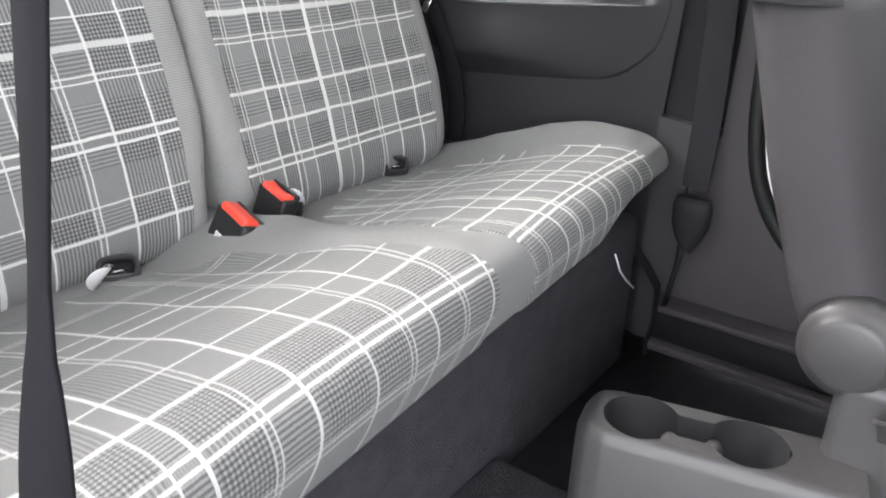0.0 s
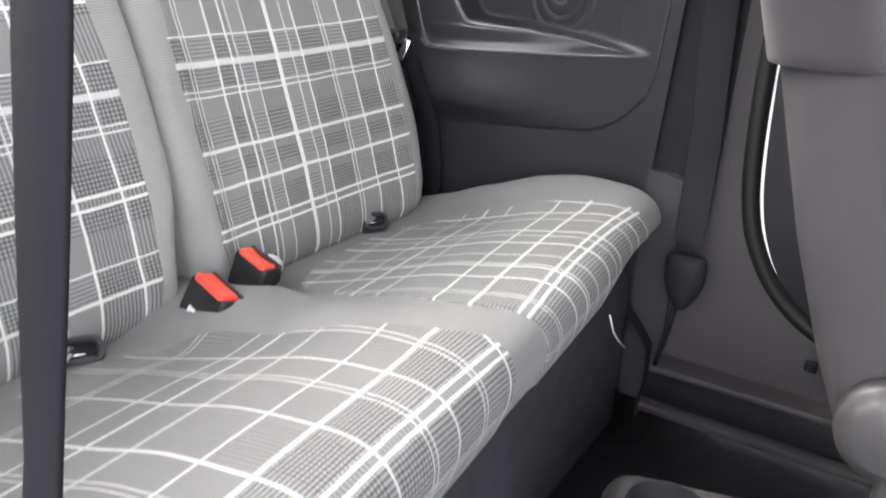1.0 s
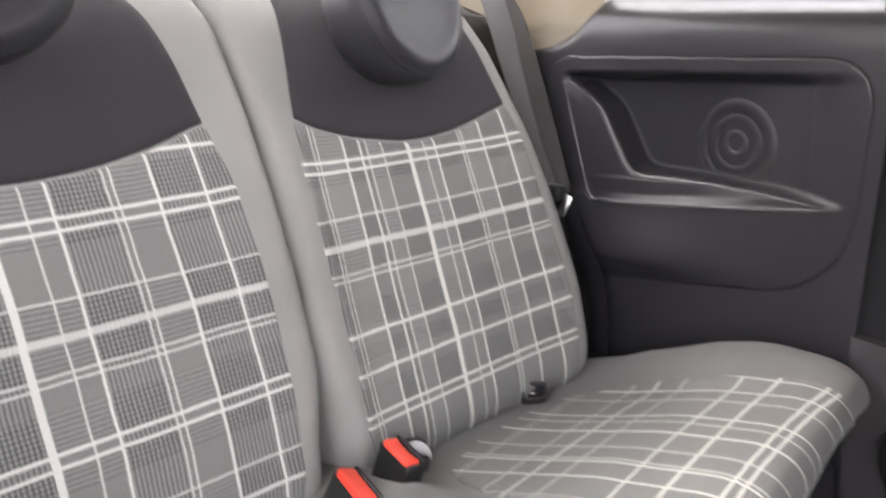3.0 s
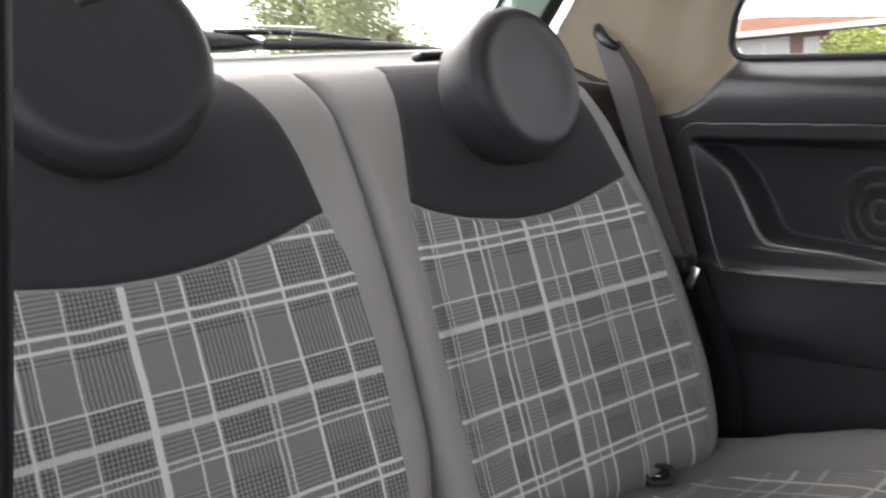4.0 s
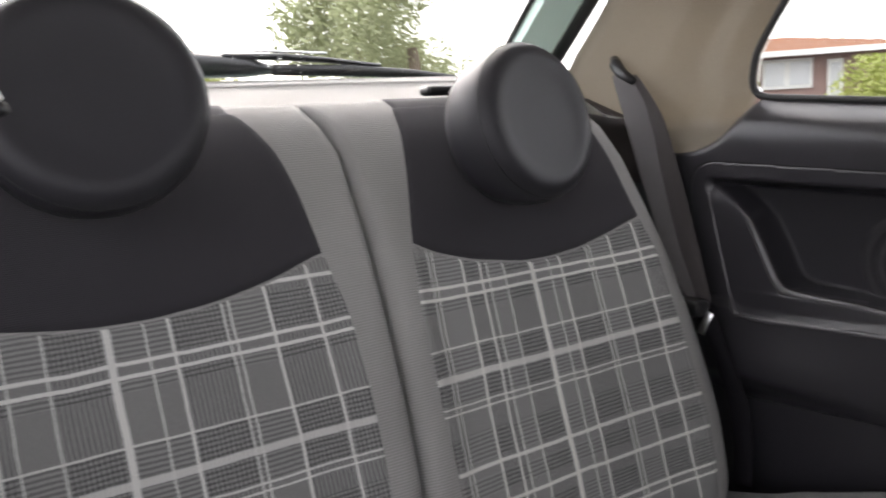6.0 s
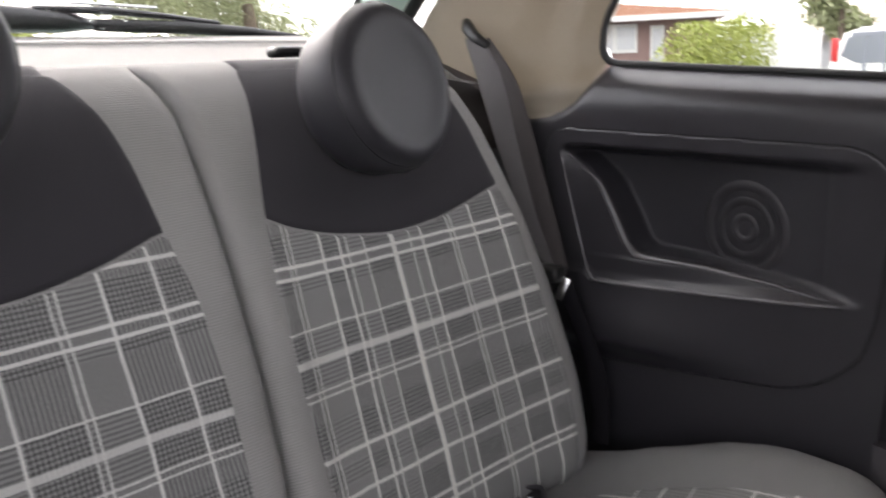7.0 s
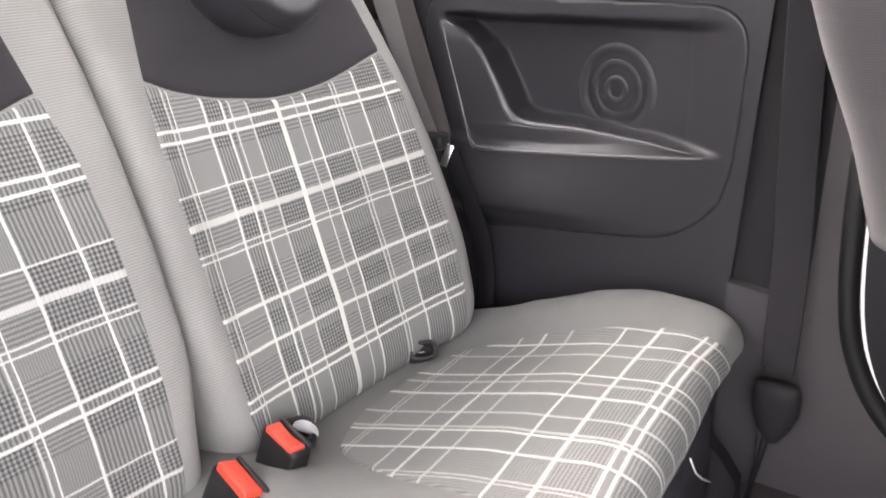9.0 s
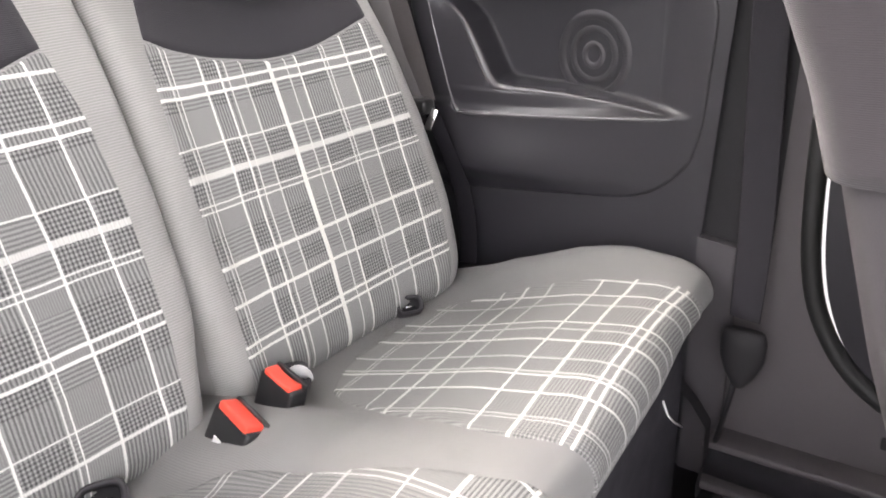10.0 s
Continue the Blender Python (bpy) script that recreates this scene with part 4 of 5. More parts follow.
headrest(0.234, 0.813, 9, 0.94, "round charcoal vinyl headrest with a dished face")
headrest(-0.258, 0.856, 0, 0.98, "round charcoal vinyl headrest, raised a little")


# ---- buckles, belts, anchors ----
def buckle(at, turn, dive, lean, dip, size, label):
    th = thing("seat_belt_buckle", at, label, "buckle", "rear belt buckles")
    m = pose(*at, 0, 0, turn) @ pose(0, 0, 0, 0, dive, 0) @ pose(0, 0, 0, lean, 0, 0) @ Matrix.Scale(size, 4)
    body = box((-0.025, -0.012, -0.055), (0.025, 0.012, 0.019), 0.0045, 3)
    part("housing", moved(body, m), BLACK, th)
    part("lip", moved(box((-0.0235, 0.0065, 0.012), (0.0235, 0.0115, 0.0235), 0.002, 2), m), BLACK, th)
    button = box((-0.0205, -0.0112, 0.012), (0.0205, 0.006, 0.0235), 0.003, 3)
    bmesh.ops.subdivide_edges(button, edges=[e for e in button.edges if abs(e.verts[0].co.x - e.verts[1].co.x) > 0.02], cuts=5)
    for v in button.verts:
        if v.co.z > 0.018:
            v.co.z -= dip * (1 - (v.co.x / 0.0205) ** 2)
    part("button", moved(button, m), RED, th, "bright red release button")
    return th, m


th, m = buckle((-0.029, -0.076, 0.303), -101, 12, -22, 0.0, 1.3, "black belt buckle with red button and white label")
part("label", moved(box((-0.010, -0.0132, -0.013), (-0.001, -0.0122, -0.003)), m), LABEL, th, "small white label", False)
th, m = buckle((0.036, -0.077, 0.320), -97, 14, -12, 0.003, 1.08, "black belt buckle with red button, upright in the cushion gap")


def anchor(at, turn, tilt, size, label):
    """Child-seat anchor: a dark plastic pocket with a steel bar."""
    th = thing("anchor_point", at, label, "seat anchor", "seat anchors")
    m = pose(*at, 0, 0, turn) @ pose(0, 0, 0, tilt, 0, 0) @ Matrix.Scale(size, 4)
    n = 32

    def ring(bm, w, d, h):
        out = []
        for k in range(n):
            c, q = math.cos(2 * math.pi * k / n), math.sin(2 * math.pi * k / n)
            out.append(bm.verts.new((w * math.copysign(abs(c) ** 0.6, c), d * math.copysign(abs(q) ** 0.6, q), h)))
        return out

    bm = bmesh.new()
    rings = [ring(bm, *p) for p in ((0.029, 0.020, -0.03), (0.027, 0.0185, -0.002), (0.0255, 0.017, 0.001), (0.022, 0.014, 0.0), (0.020, 0.012, -0.006))]
    for a, b in zip(rings, rings[1:]):
        for k in range(n):
            bm.faces.new((a[k], a[(k + 1) % n], b[(k + 1) % n], b[k]))
    part("bezel", moved(bm, m), TRIM_DARK, th)
    bm = bmesh.new()
    rings = [ring(bm, *p) for p in ((0.020, 0.012, -0.006), (0.019, 0.011, -0.02))]
    for k in range(n):
        bm.faces.new((rings[0][k], rings[0][(k + 1) % n], rings[1][(k + 1) % n], rings[1][k]))
    bm.faces.new(rings[1])
    part("pocket", moved(bm, m), MATT_BLACK, th)
    part("bar", moved(tube([(-0.012, -0.003, -0.012), (-0.006, -0.003, -0.008), (0.004, -0.003, -0.008), (0.010, -0.003, -0.012)], 0.0018, 8), m), STEEL, th, "bright steel bar")
    return th


anchor((0.338, -0.020, 0.290), -38, 52, 0.72, "black anchor pocket with a steel bar between cushion and back")
anchor((0.084, -0.040, 0.308), -30, 38, 0.9, "steel anchor bar showing behind the belt buckle")
anchor((-0.152, -0.026, 0.290), -30, 44, 0.85, "black anchor pocket with a pale flap below the backrest")
def flap(at, m, label):
    """Half-round pale plastic flap, folded open."""
    th = thing("anchor_flap", at, label, "flap", "anchor flaps")
    outline = [(-0.019, 0.0)] + [(0.019 * math.cos(a), 0.026 * math.sin(a)) for a in np.linspace(math.pi * 0.92, math.pi * 0.08, 12)] + [(0.019, 0.0)]
    part("plate", moved(poly_solid(outline, -0.0012, 0.0012, "y"), m @ Matrix.Scale(0.75, 4)), LABEL, th)
    part("rim", moved(tube([(x, 0, z) for x, z in outline], 0.0018, 6), m @ Matrix.Scale(0.75, 4)), LABEL, th)


flap((-0.182, -0.038, 0.291), pose(-0.182, -0.044, 0.291, 38, -50, -30), "pale grey plastic flap beside the anchor")
flap((0.094, -0.046, 0.303), pose(0.094, -0.046, 0.303, 20, 18, -60), "pale grey plastic flap beside the buckle")

# far rear belt: from the guide on the pillar down beside the backrest
belt = thing("rear_seat_belt", (0.53, 0.1, 0.6), "grey webbing rear seat belt hanging beside the backrest", "seat belt")
part("webbing", strap([(0.576, 0.280, 0.875), (0.556, 0.222, 0.80), (0.542, 0.175, 0.71), (0.530, 0.122, 0.60), (0.515, 0.074, 0.535)],
                      [0.028, 0.042, 0.043, 0.036, 0.018], [(-0.2, 0.9, -0.3), (-0.55, 0.8, -0.1), (-0.6, 0.8, -0.1), (-0.6, 0.7, -0.2), (-0.5, 0.7, -0.3)]), WEB, belt)
# return length, its shade put into a darker, browner webbing colour
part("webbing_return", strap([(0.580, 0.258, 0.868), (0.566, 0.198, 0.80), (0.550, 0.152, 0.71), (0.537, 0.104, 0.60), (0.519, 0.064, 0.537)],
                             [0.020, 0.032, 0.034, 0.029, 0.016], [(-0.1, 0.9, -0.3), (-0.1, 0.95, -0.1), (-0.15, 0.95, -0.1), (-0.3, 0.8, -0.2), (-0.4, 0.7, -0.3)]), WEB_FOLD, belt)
# lower run in black webbing: shade beside the backrest put into colour
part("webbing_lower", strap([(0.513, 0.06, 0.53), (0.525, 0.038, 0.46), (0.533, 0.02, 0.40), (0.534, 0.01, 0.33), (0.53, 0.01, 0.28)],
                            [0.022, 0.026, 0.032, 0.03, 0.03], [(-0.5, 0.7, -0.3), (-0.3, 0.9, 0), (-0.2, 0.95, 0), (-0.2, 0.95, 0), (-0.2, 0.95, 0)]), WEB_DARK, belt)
guide = part("guide", tube([(0.592, 0.306, 0.899), (0.584, 0.296, 0.888), (0.578, 0.275, 0.872), (0.576, 0.247, 0.858)], [0.007, 0.0105, 0.0095, 0.006], 10), BLACK, belt, "black plastic belt guide")
tongue = part("tongue", box((0.492, 0.055, 0.522), (0.520, 0.10, 0.545), 0.006, 2), BLACK, belt, "black belt tongue")
part("plate", moved(box((-0.0015, -0.006, -0.017), (0.0015, 0.006, 0.017), 0.001), pose(0.503, 0.052, 0.515, 20, 12, 15)), STEEL, tongue, "bright steel plate")

# far front belt: pillar webbing into its shrouded anchor, and the stalk below
fbelt = thing("front_seat_belt", (0.565, -0.43, 0.25), "dark webbing front seat belt running down the pillar", "seat belt")
part("webbing", strap([(0.578, -0.395, 1.0), (0.566, -0.412, 0.62), (0.55, -0.424, 0.42), (0.53, -0.428, 0.29)], [0.047, 0.047, 0.046, 0.042], [(0.1, 1, 0), (0.1, 1, 0), (0.15, 1, 0), (0.2, 1, 0)]), WEB_PILLAR, fbelt)
cover = sheet(lambda a, b: (Vector((0.522 + 0.015 * math.cos(2 * math.pi * a) * along([(0, 0.7), (0.3, 1), (0.8, 1), (1, 0.6)], b),
                                    -0.432 + along([(0, 0.009), (0.2, 0.020), (0.5, 0.029), (0.85, 0.030), (1, 0.026)], b) * math.sin(2 * math.pi * a),
                                    lerp(0.197, 0.278, b))), (a, b)), 20, 12, wrap_u=True)
bmesh.ops.holes_fill(cover, edges=[e for e in cover.edges if e.is_boundary], sides=0)
part("anchor_cover", cover, MATT_BLACK, fbelt, "black plastic anchor shroud")
part("stalk", tube([(0.526, -0.426, 0.21), (0.533, -0.418, 0.16), (0.538, -0.405, 0.085)], 0.0042, 8), MATT_BLACK, fbelt)

# near belt hanging close by in the doorway
nbelt = thing("hanging_seat_belt", (-0.45, -0.495, 0.2), "black webbing belt hanging twisted in the doorway", "seat belt")
def hang(z):
    return (-0.4192 + 0.152 * (z - 0.7), -0.487, z)


def facing(deg):
    return (math.cos(radians(deg)), math.sin(radians(deg)), 0)


HANG = [(1.18, 80), (0.95, 80), (0.80, 80), (0.72, 81), (0.66, 90), (0.60, 86), (0.56, 81), (0.53, 77), (0.50, 80), (0.475, 91), (0.43, 103), (0.30, 106), (0.02, 108)]
part("webbing", strap([hang(z) for z, _ in HANG], [0.025, 0.025, 0.026, 0.026, 0.027, 0.027, 0.027, 0.028, 0.031, 0.033, 0.035, 0.035, 0.035], [facing(a) for _, a in HANG], 0.0022, 70), WEB_DARK, nbelt)
TONGUE = pose(-0.3785, -0.447, 0.834, 0, -19, 0) @ pose(0, 0, 0, 0, 0, -38) @ Matrix.Scale(0.6, 4)
tng = part("tongue", moved(box((-0.004, -0.002, -0.012), (0.007, 0.002, 0.13), 0.001), TONGUE), TRIM_DARK, nbelt, "belt tongue with bright steel edge")
part("plate", moved(box((0.0072, -0.003, -0.008), (0.0115, 0.0015, 0.13), 0.0008), TONGUE), BRUSHED, tng, "bright steel edge")
part("plate", moved(box((-0.0025, -0.0035, -0.008), (0.003, -0.0021, 0.005), 0.0006), TONGUE), BRUSHED, tng, "bright steel edge")
part("tip", moved(box((-0.003, -0.003, -0.014), (0.0115, 0.003, -0.008), 0.002), TONGUE), BLACK, tng)
solo("pillar_post_near", box((-0.58, -0.566, 0.0), (-0.506, -0.538, 1.2), 0.008), MAUVE_TRIM, "mauve grey pillar trim at the near doorway", "pillar trim", "structure")

# ---- wheel-arch foot, console, front seat ----
foot = sheet(lambda a, b: (Vector((lerp(0.507, 0.532, b), *[(-0.33, 0.24), (-0.345, 0.215), (-0.35, 0.19), (-0.356, 0.173), (-0.375, 0.155), (-0.398, 0.123), (-0.399, 0.068), (-0.392, 0.023), (-0.394, 0.0)][round(a * 8)])), (a, b)), 8, 6)
solo("seat_foot_cover", foot, MATT_BLACK, "black plastic cover at the end of the bench", "cover", "structure")
solo("cover_clip", tube([(0.409, -0.3685, 0.209), (0.433, -0.3685, 0.174), (0.46, -0.3685, 0.149), (0.495, -0.3685, 0.122)], 0.0015, 6), LABEL, "thin pale edge of the bench cover", "clip")

console = thing("center_console", (0.08, -0.6, 0.0), "grey plastic console end with two joined cup holders", "console")
CUPS = [(0.081, -0.556), (0.105, -0.656)]
AX = Vector((CUPS[1][0] - CUPS[0][0], CUPS[1][1] - CUPS[0][1], 0))
AXN = AX.normalized()
SIDE = Vector((-AXN.y, AXN.x, 0))
MID = Vector((*CUPS[0], 0)) + AX * 0.5


def cup_edge(t):
    """Half-width of the joined cup holder opening along its length t, in metres from the middle."""
    h = AX.length / 2
    r = 0.038
    w = 0.0
    for c in (-h, h):
        if abs(t - c) < r:
            w = max(w, math.sqrt(r * r - (t - c) ** 2))
    if abs(t) < h:
        w = max(w, 0.018)
    return w


ZC = 0.197


bm = bmesh.new()
for sgn in (-1, 1):
    rows = []
    for j in range(97):
        t = lerp(-0.112, 0.155, j / 96)
        w = cup_edge(t)
        half = along([(-0.112, 0.022), (-0.107, 0.032), (-0.098, 0.040), (-0.08, 0.046), (0.155, 0.050)], t)
        row = []
        for i in range(11):
            off = lerp(w, half, i / 10)
            p = MID + AXN * t + SIDE * off * sgn
            edge = max(0, off / half - 0.75) / 0.25
            p.z = ZC - 0.014 * edge ** 2 - 0.014 * max(0, (-0.092 - t) / 0.02) ** 2
            row.append(bm.verts.new(p))
        drop = row[-1].co + SIDE * sgn * 0.012
        drop.z = 0.05
        row.append(bm.verts.new(drop))
        rows.append(row)
    for r0, r1 in zip(rows, rows[1:]):
        for i in range(11):
            bm.faces.new((r0[i], r0[i + 1], r1[i + 1], r1[i]))
bmesh.ops.remove_doubles(bm, verts=bm.verts, dist=0.00005)
bmesh.ops.recalc_face_normals(bm, faces=bm.faces)
part("top", bm, CONSOLE, console)
bm = bmesh.new()
ringv = []
for j in range(97):
    ringv.append((lerp(-0.0885, 0.0885, j / 96)))
outl = [(t, cup_edge(t)) for t in ringv] + [(t, -cup_edge(t)) for t in ringv[::-1]]
rows = [[bm.verts.new(MID + AXN * t * f + SIDE * w * f + Vector((0, 0, h))) for t, w in outl] for h, f in ((ZC, 1.0), (ZC - 0.004, 0.985), (ZC - 0.06, 0.95))]
for a, b in zip(rows, rows[1:]):
    for k in range(len(outl)):
        bm.faces.new((a[k], a[(k + 1) % len(outl)], b[(k + 1) % len(outl)], b[k]))
bm.faces.new(rows[-1])
bmesh.ops.remove_doubles(bm, verts=bm.verts, dist=0.00005)
part("cup_well", bm, MATT_BLACK, console, "dark cup holder well")
bm = poly_solid([(MID + AXN * -0.106 + SIDE * 0.026)[:2], (MID + AXN * -0.09 + SIDE * 0.048)[:2], (MID + AXN * 0.155 + SIDE * 0.055)[:2], (MID + AXN * 0.155 - SIDE * 0.055)[:2], (MID + AXN * -0.09 - SIDE * 0.048)[:2], (MID + AXN * -0.106 - SIDE * 0.026)[:2]], 0.0, 0.14, "z")
part("body", bm, CONSOLE, console)
for t, w in ((-0.021, 0.004), (0.021, 0.010)):
    peg = lathe([(0.0005, 0.0), (0.006, -0.001), (0.0085, -0.005), (0.009, -0.012), (0.009, -0.045)], 20)
    part("tab", moved(peg, Matrix.Translation(MID + AXN * t + SIDE * w + Vector((0, 0, ZC - 0.016)))), CONSOLE, console, "rounded grey can-holder tab")

# far front seat, seen from behind
seat = thing("passenger_seat", (0.36, -0.72, 0.0), "mauve grey cloth front seat with a round hinge cover", "car seat")
FB = [(0.24, -0.665), (0.34, -0.624), (0.44, -0.590), (0.535, -0.563), (0.60, -0.545), (0.66, -0.527), (0.72, -0.502), (0.80, -0.474), (0.88, -0.452), (0.92, -0.462), (0.93, -0.50)]


def seat_back(zlo, zhi, inset_m, xl, xr):
    def fn(a, b):
        z = lerp(zlo, zhi, b)
        y = along(FB, z) - inset_m
        ang = a * 2 * math.pi
        cx, cy = math.cos(ang), math.sin(ang)
        ex = math.copysign(abs(cx) ** 0.45, cx)
        ey = math.copysign(abs(cy) ** 0.55, cy)
        half = (xr - xl) / 2 * along([(0.2, 0.9), (0.45, 1.0), (0.75, 1.0), (0.9, 0.8), (0.94, 0.6)], z)
        return Vector(((xl + xr) / 2 + ex * half, y - 0.055 + ey * 0.055, z)), (ang * 0.1, z)

    bm = sheet(fn, 60, 30, wrap_u=True)
    bmesh.ops.holes_fill(bm, edges=[e for e in bm.edges if e.is_boundary], sides=0)
    return bm


part("upper_back", seat_back(0.598, 0.93, 0.0, 0.14, 0.56), MAUVE_CLOTH, seat)
part("lower_back", seat_back(0.24, 0.604, 0.008, 0.155, 0.55), SEAT_SHELL, seat, "dark grey lower back panel")
part("piping", tube([(0.165 + 0.012 * k / 12, along(FB, lerp(0.605, 0.9, k / 12)) - 0.0125, lerp(0.605, 0.9, k / 12)) for k in range(13)], 0.0016, 6), CONSOLE, seat, "stitched edge seam")
part("cushion", box((0.16, -1.2, 0.15), (0.56, -0.76, 0.30), 0.04, 4), MAUVE_CLOTH, seat)
part("side_shield", box((0.13, -0.785, 0.04), (0.165, -0.712, 0.285), 0.015, 4), CONSOLE, seat, "grey plastic side shield")
hinge = moved(lathe([(0.0005, 0.024), (0.030, 0.0235), (0.037, 0.020), (0.040, 0.013), (0.0455, 0.012), (0.047, 0.004), (0.047, -0.02)], 48), pose(0.152, -0.716, 0.303, 0, -90, 0))
part("hinge_cover", hinge, CONSOLE, seat, "round grey hinge cover")
part("bolster", sheet(lambda a, b: (Vector((0.085 + 0.05 * math.sin(math.pi * a), lerp(-0.762, -1.0, b) - 0.012 * math.cos(math.pi * a), 0.12 + 0.155 * (0.5 - 0.5 * math.cos(math.pi * a)))), (a, b)), 20, 6), CONSOLE, seat)


# ---- outside ----
GROUND = -0.32
solo("ground", box((-300, -300, GROUND - 0.2), (300, 300, GROUND)), ROAD, "grey asphalt street around the car", "ground", "structure")


def crown(bm, c, r, n, size, rng, squash=0.85):
    for _ in range(n):
        d = Vector((rng.gauss(0, 1), rng.gauss(0, 1), rng.gauss(0, 1))).normalized() * (rng.random() ** 0.4)
        p = Vector(c) + Vector((d.x * r, d.y * r, d.z * r * squash)) * (0.8 + 0.35 * noise.noise(d * 2.3 + Vector(c)))
        a = Vector((rng.gauss(0, 1), rng.gauss(0, 1), rng.gauss(0, 1))).normalized() * size * rng.uniform(0.6, 1.3)
        b = a.cross(Vector((rng.gauss(0, 1), rng.gauss(0, 1), rng.gauss(0, 1)))).normalized() * size * 0.5
        v = [bm.verts.new(p + k) for k in (-a, b * 0.9, a, -b * 0.9)]
        bm.faces.new(v)


def tree(at, height, r, n, size, seed, label, mats=LEAF):
    rng = random.Random(seed)
    th = thing("tree", at, label, "tree", "street trees")
    at = Vector(at)
    part("trunk", tube([at, at + Vector((0.05, 0, height * 0.3)), at + Vector((0, 0.05, height * 0.6))], [0.11, 0.09, 0.05], 8), BARK, th)
    bm = bmesh.new()
    for k in range(6):
        a = k * 1.1
        c = at + Vector((math.cos(a) * r * 0.45, math.sin(a) * r * 0.45, height * (0.45 + 0.09 * k)))
        crown(bm, c, r * 0.6, n // 6, size, rng)
    cr = part("crown", bm, mats, th, "", False)
    cr["kind"] = "stuff"
    return th


tree((3.35, 5.4, GROUND), 2.9, 0.85, 26000, 0.02, 3, "small leafy tree standing behind the car")
tree((6.5, 12.5, GROUND), 4.2, 1.8, 9000, 0.07, 8, "distant green street tree")


def bush(at, r, n, size, seed, label):
    rng = random.Random(seed)
    bm = bmesh.new()
    for k in range(5):
        crown(bm, Vector(at) + Vector((rng.uniform(-0.6, 0.6) * r, rng.uniform(-0.4, 0.4) * r, rng.uniform(-0.3, 0.2) * r)), r * rng.uniform(0.55, 0.8), n // 5, size, rng)
    # stems down to the ground
    for k in range(6):
        x, y = at[0] + rng.uniform(-0.3, 0.3) * r, at[1] + rng.uniform(-0.3, 0.3) * r
        box((x - 0.02, y - 0.02, GROUND), (x + 0.02, y + 0.02, at[2]), 0, 1, bm)
    return solo("bush", bm, HEDGE_LEAF, label, "bush", "stuff", False)


bush((2.3, 9.0, 1.15), 1.0, 7000, 0.035, 31, "pale yellow-green garden shrub behind the street")
bush((5.35, 7.0, 0.95), 0.75, 6000, 0.03, 32, "pale yellow-green garden shrub beside the tree")
bush((14.4, 10.75, 0.95), 0.6, 6000, 0.05, 33, "round green shrub in front of the bungalow")


def house(x0, y0, x1, y1, tall, rise, mats, label, openings):
    """Bungalow facing the street along x0, with a hipped roof; openings are (y, width, bottom, height)."""
    th = thing("house", (x0, (y0 + y1) / 2, GROUND), label, "house", "houses")
    z0, z1 = GROUND, GROUND + tall
    part("wall", box((x0, y0, z0), (x1, y1, z1)), mats[0], th, "", False)
    over, xm, hip = 0.6, (x0 + x1) / 2, (x1 - x0) / 2
    bm = bmesh.new()
    low = [bm.verts.new(p) for p in ((x0 - over, y0 - over, z1), (x1 + over, y0 - over, z1), (x1 + over, y1 + over, z1), (x0 - over, y1 + over, z1))]
    top = [bm.verts.new((xm, y0 + hip, z1 + rise)), bm.verts.new((xm, y1 - hip, z1 + rise))]
    for f in ((low[0], low[1], top[0]), (low[1], low[2], top[1], top[0]), (low[2], low[3], top[1]), (low[3], low[0], top[0], top[1]), low[::-1]):
        bm.faces.new(f)
    bmesh.ops.recalc_face_normals(bm, faces=bm.faces)
    roof = part("roof", bm, mats[1], th, "", False)
    # courses of tiles on the street side
    for k in range(1, 9):
        f = k / 9
        part("tile_course", box((lerp(x0 - over, xm, f) - 0.03, lerp(y0 - over, y0 + hip, f), z1 + rise * f - 0.01), (lerp(x0 - over, xm, f) + 0.06, lerp(y1 + over, y1 - hip, f), z1 + rise * f + 0.02)), mats[1], roof, "", False)
    part("gutter", box((x0 - over - 0.1, y0 - over, z1 - 0.1), (x0 - over + 0.02, y1 + over, z1 + 0.02)), STUCCO, th, "white gutter", False)
    for y, w, bottom, h in openings:
        win = part("window", box((x0 - 0.08, y, z0 + bottom), (x0 + 0.02, y + w, z0 + bottom + h)), STUCCO, th, "white window frame", False)
        n = max(1, round(w / 0.6))
        for j in range(n):
            a, b = y + w * j / n + 0.06, y + w * (j + 1) / n - 0.06
            part("pane", box((x0 - 0.1, a, z0 + bottom + 0.08), (x0 - 0.07, b, z0 + bottom + h - 0.08)), PALE_PANE, win, "", False)
    return th


bungalow = house(15.8, 7.95, 20.4, 14.25, 1.8 - GROUND, 0.5, (UMBER_BRICK, TILES), "brown brick bungalow with white windows and terracotta roof", [(9.72, 1.05, 1.0 - GROUND, 0.66), (9.1, 0.32, 0.6 - GROUND, 1.0), (11.7, 1.3, 1.0 - GROUND, 0.66)])
part("canopy", box((15.3, 9.55, 1.68), (15.795, 10.95, 1.745)), UMBER_BRICK, bungalow, "dark flat canopy over the window", False)
bungalow.rotation_euler.z = math.radians(36)
house(25.0, 3.5, 31.0, 11.2, 1.75, 1.3, (STUCCO, BEIGE_TILES), "cream stucco bungalow beyond the garden wall", [(5.2, 1.4, 0.6, 0.9), (8.4, 1.4, 0.6, 0.9)])
hrng = random.Random(5)
bm = bmesh.new()
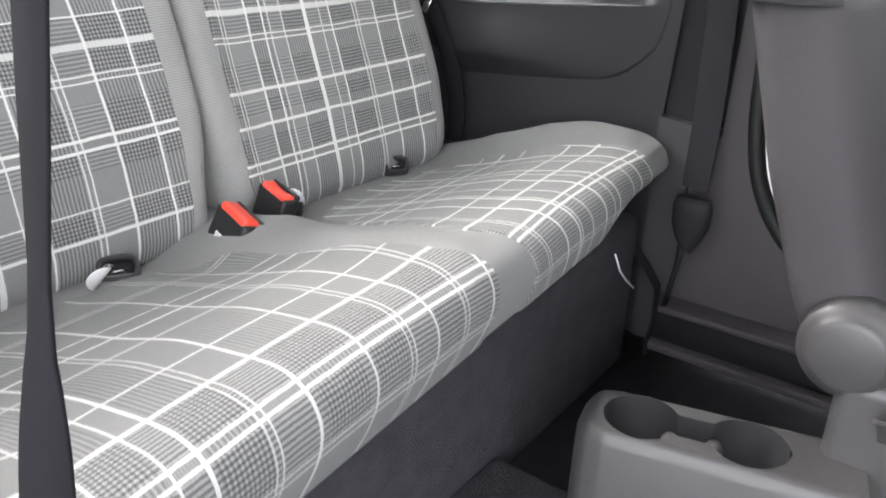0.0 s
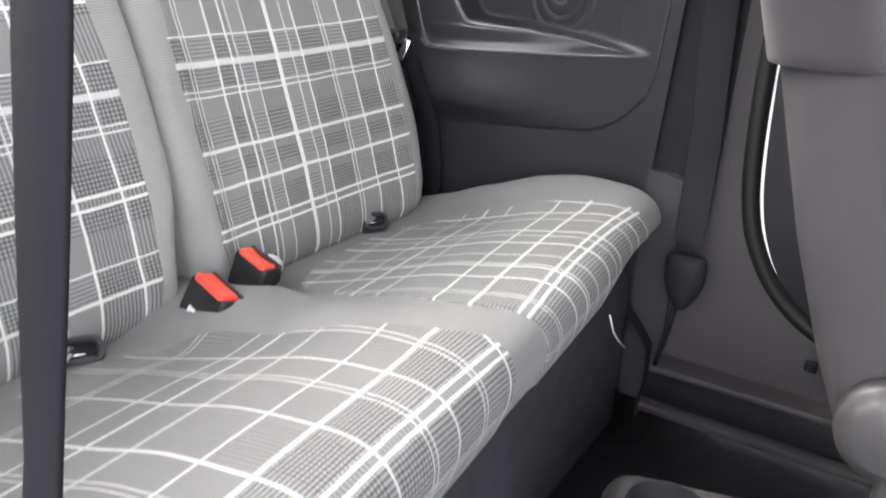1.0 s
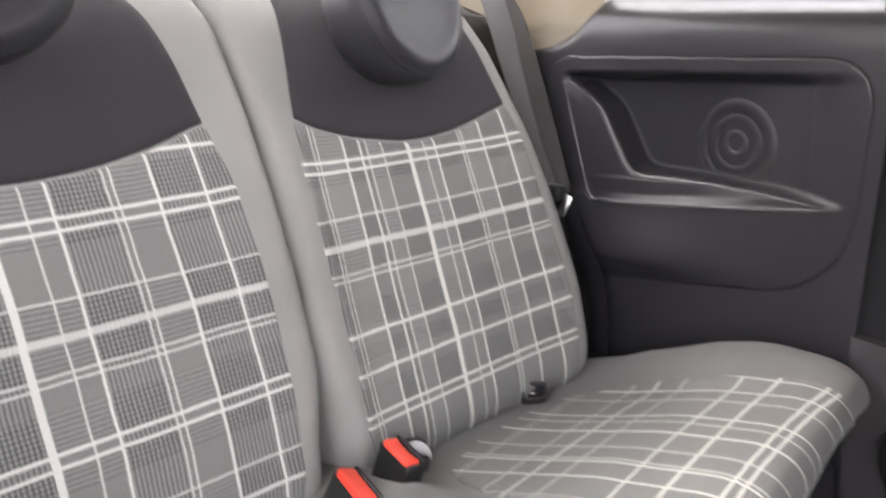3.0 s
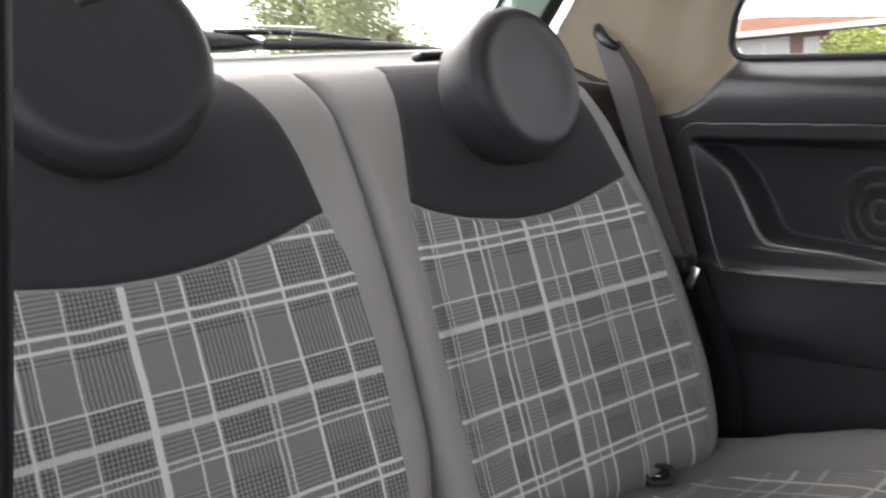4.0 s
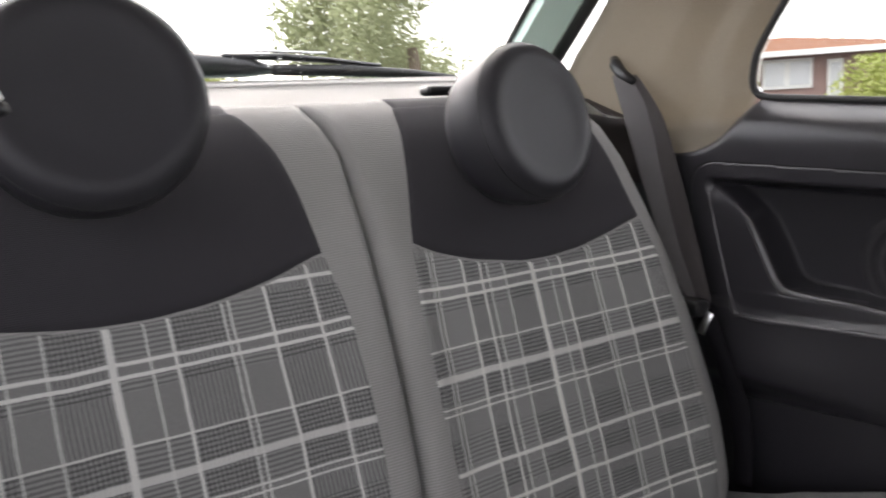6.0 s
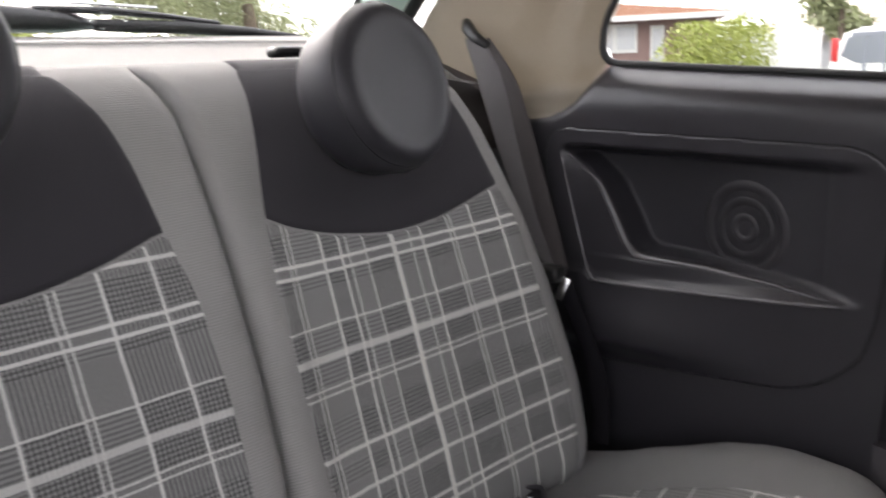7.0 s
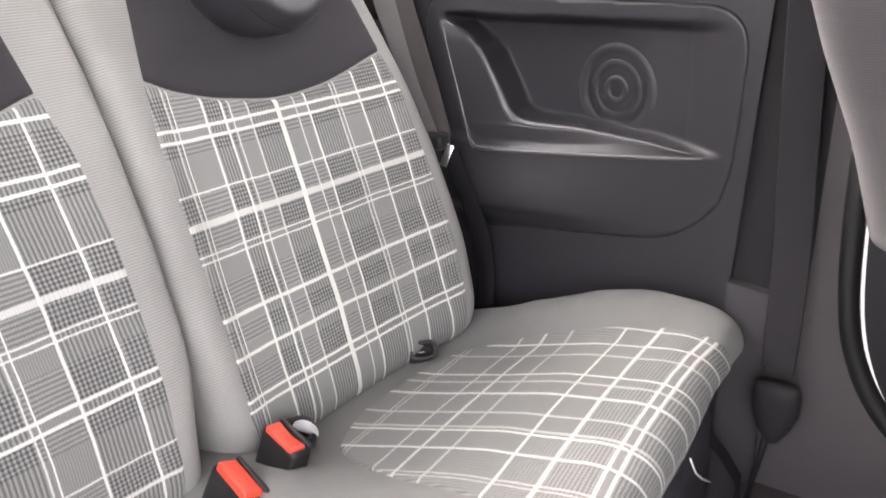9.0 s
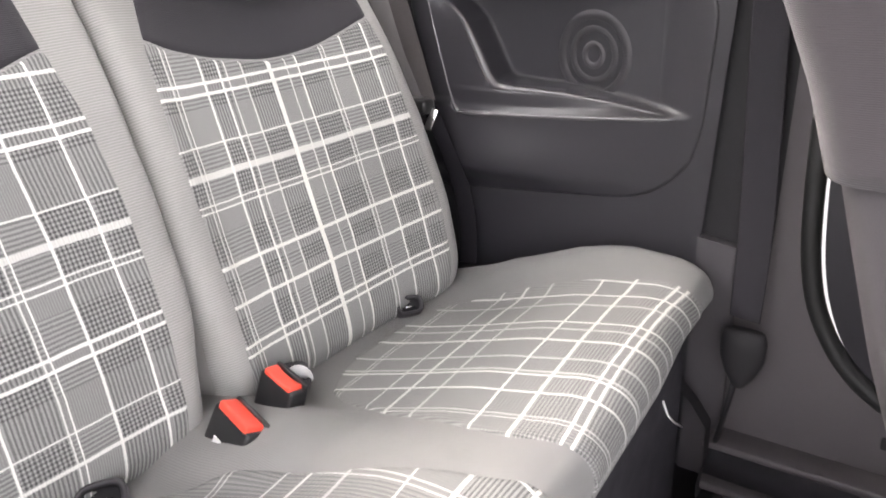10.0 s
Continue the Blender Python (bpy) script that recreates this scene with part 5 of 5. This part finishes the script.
for k in range(22000):
    p = Vector((7.0 + hrng.uniform(-0.4, 0.4), 2.72 + hrng.uniform(0.0, 0.95), GROUND + hrng.uniform(0, 1.45)))
    p.x += 0.15 * noise.noise(p * 1.4)
    p.z += 0.18 * noise.noise(p * 1.1 + Vector((3, 0, 0))) - 0.5 * smooth(3.3, 3.75, p.y)
    a = Vector((hrng.gauss(0, 1), hrng.gauss(0, 1), hrng.gauss(0, 1))).normalized() * hrng.uniform(0.013, 0.028)
    b = a.cross(Vector((hrng.gauss(0, 1), hrng.gauss(0, 1), hrng.gauss(0, 1)))).normalized() * 0.012
    v = [bm.verts.new(p + q) for q in (-a, b, a, -b)]
    bm.faces.new(v)
hedge = solo("hedge", bm, HEDGE_LEAF, "clipped yellow-green garden hedge", "hedge", "stuff", False)
solo("garden_wall", box((8.4, 2.70, GROUND), (8.5, 3.9, GROUND + 1.34)), STUCCO, "white stucco garden wall", "wall", "structure", False)


def parked_car(x, y):
    th = thing("parked_car", (x, y, GROUND), "white parked car seen through the quarter window", "car")
    z = GROUND
    body = poly_solid([(y - 2.0, z + 0.25), (y - 2.0, z + 0.75), (y - 1.2, z + 0.9), (y - 0.7, z + 1.38), (y + 1.3, z + 1.40), (y + 1.6, z + 1.30), (y + 1.7, z + 0.9), (y + 1.7, z + 0.25)], x, x + 1.6)
    bmesh.ops.bevel(body, geom=body.edges[:], offset=0.06, segments=2, affect="EDGES")
    part("body", body, WHITE, th)
    part("window", poly_solid([(y - 0.95, z + 0.98), (y - 0.6, z + 1.28), (y + 1.48, z + 1.29), (y + 1.54, z + 1.10), (y + 1.38, z + 1.02)], x - 0.01, x + 0.02), PANE, th, "dark side window", False)
    part("tail_lamp", box((x - 0.015, y + 1.57, z + 1.04), (x + 0.03, y + 1.64, z + 1.28), 0.01), LAMP_RED, th, "red tail lamp")
    for yy in (y - 1.3, y + 1.1):
        part("wheel", moved(lathe([(0.05, -0.1), (0.3, -0.1), (0.31, 0.0), (0.3, 0.1), (0.05, 0.1)], 24), pose(x + 0.1, yy, z + 0.31, 0, 90, 0)), RUBBER, th)
    return th


parked_car(8.6, 1.0)
gate = thing("gate", (6.6, 0.6, GROUND), "white metal driveway gate with upright bars", "gate")
part("rail", box((6.58, -0.8, GROUND + 1.255), (6.64, 1.76, GROUND + 1.29)), PANE, gate, "", False)
part("rail", box((6.58, -0.8, GROUND + 0.2), (6.64, 1.76, GROUND + 0.26)), PANE, gate, "", False)
for yy in np.arange(-0.75, 1.74, 0.15):
    part("bar", box((6.6, yy, GROUND), (6.62, yy + 0.022, GROUND + 1.26)), PANE, gate, "", False)
tree((17.0, 5.5, GROUND), 3.6, 0.9, 3600, 0.09, 21, "leafy garden tree beyond the parked car")
tree((17.5, 3.9, GROUND), 3.4, 1.0, 3600, 0.09, 23, "leafy garden tree beyond the parked car")

# raindrops on the rear window
rng = random.Random(11)
bm = bmesh.new()
for k in range(520):
    p = hatch(rng.uniform(-0.48, 0.48), rng.uniform(0.02, 0.95), 0.0052)
    r = rng.uniform(0.0008, 0.0022)
    c = bmesh.ops.create_icosphere(bm, subdivisions=1, radius=r)
    for v in c["verts"]:
        v.co = p + Vector((v.co.x, v.co.y * 0.6, v.co.z * 1.2))
drops = solo("raindrops", bm, DROP, "raindrops scattered over the rear window", "raindrops", "stuff")
drops.visible_shadow = False
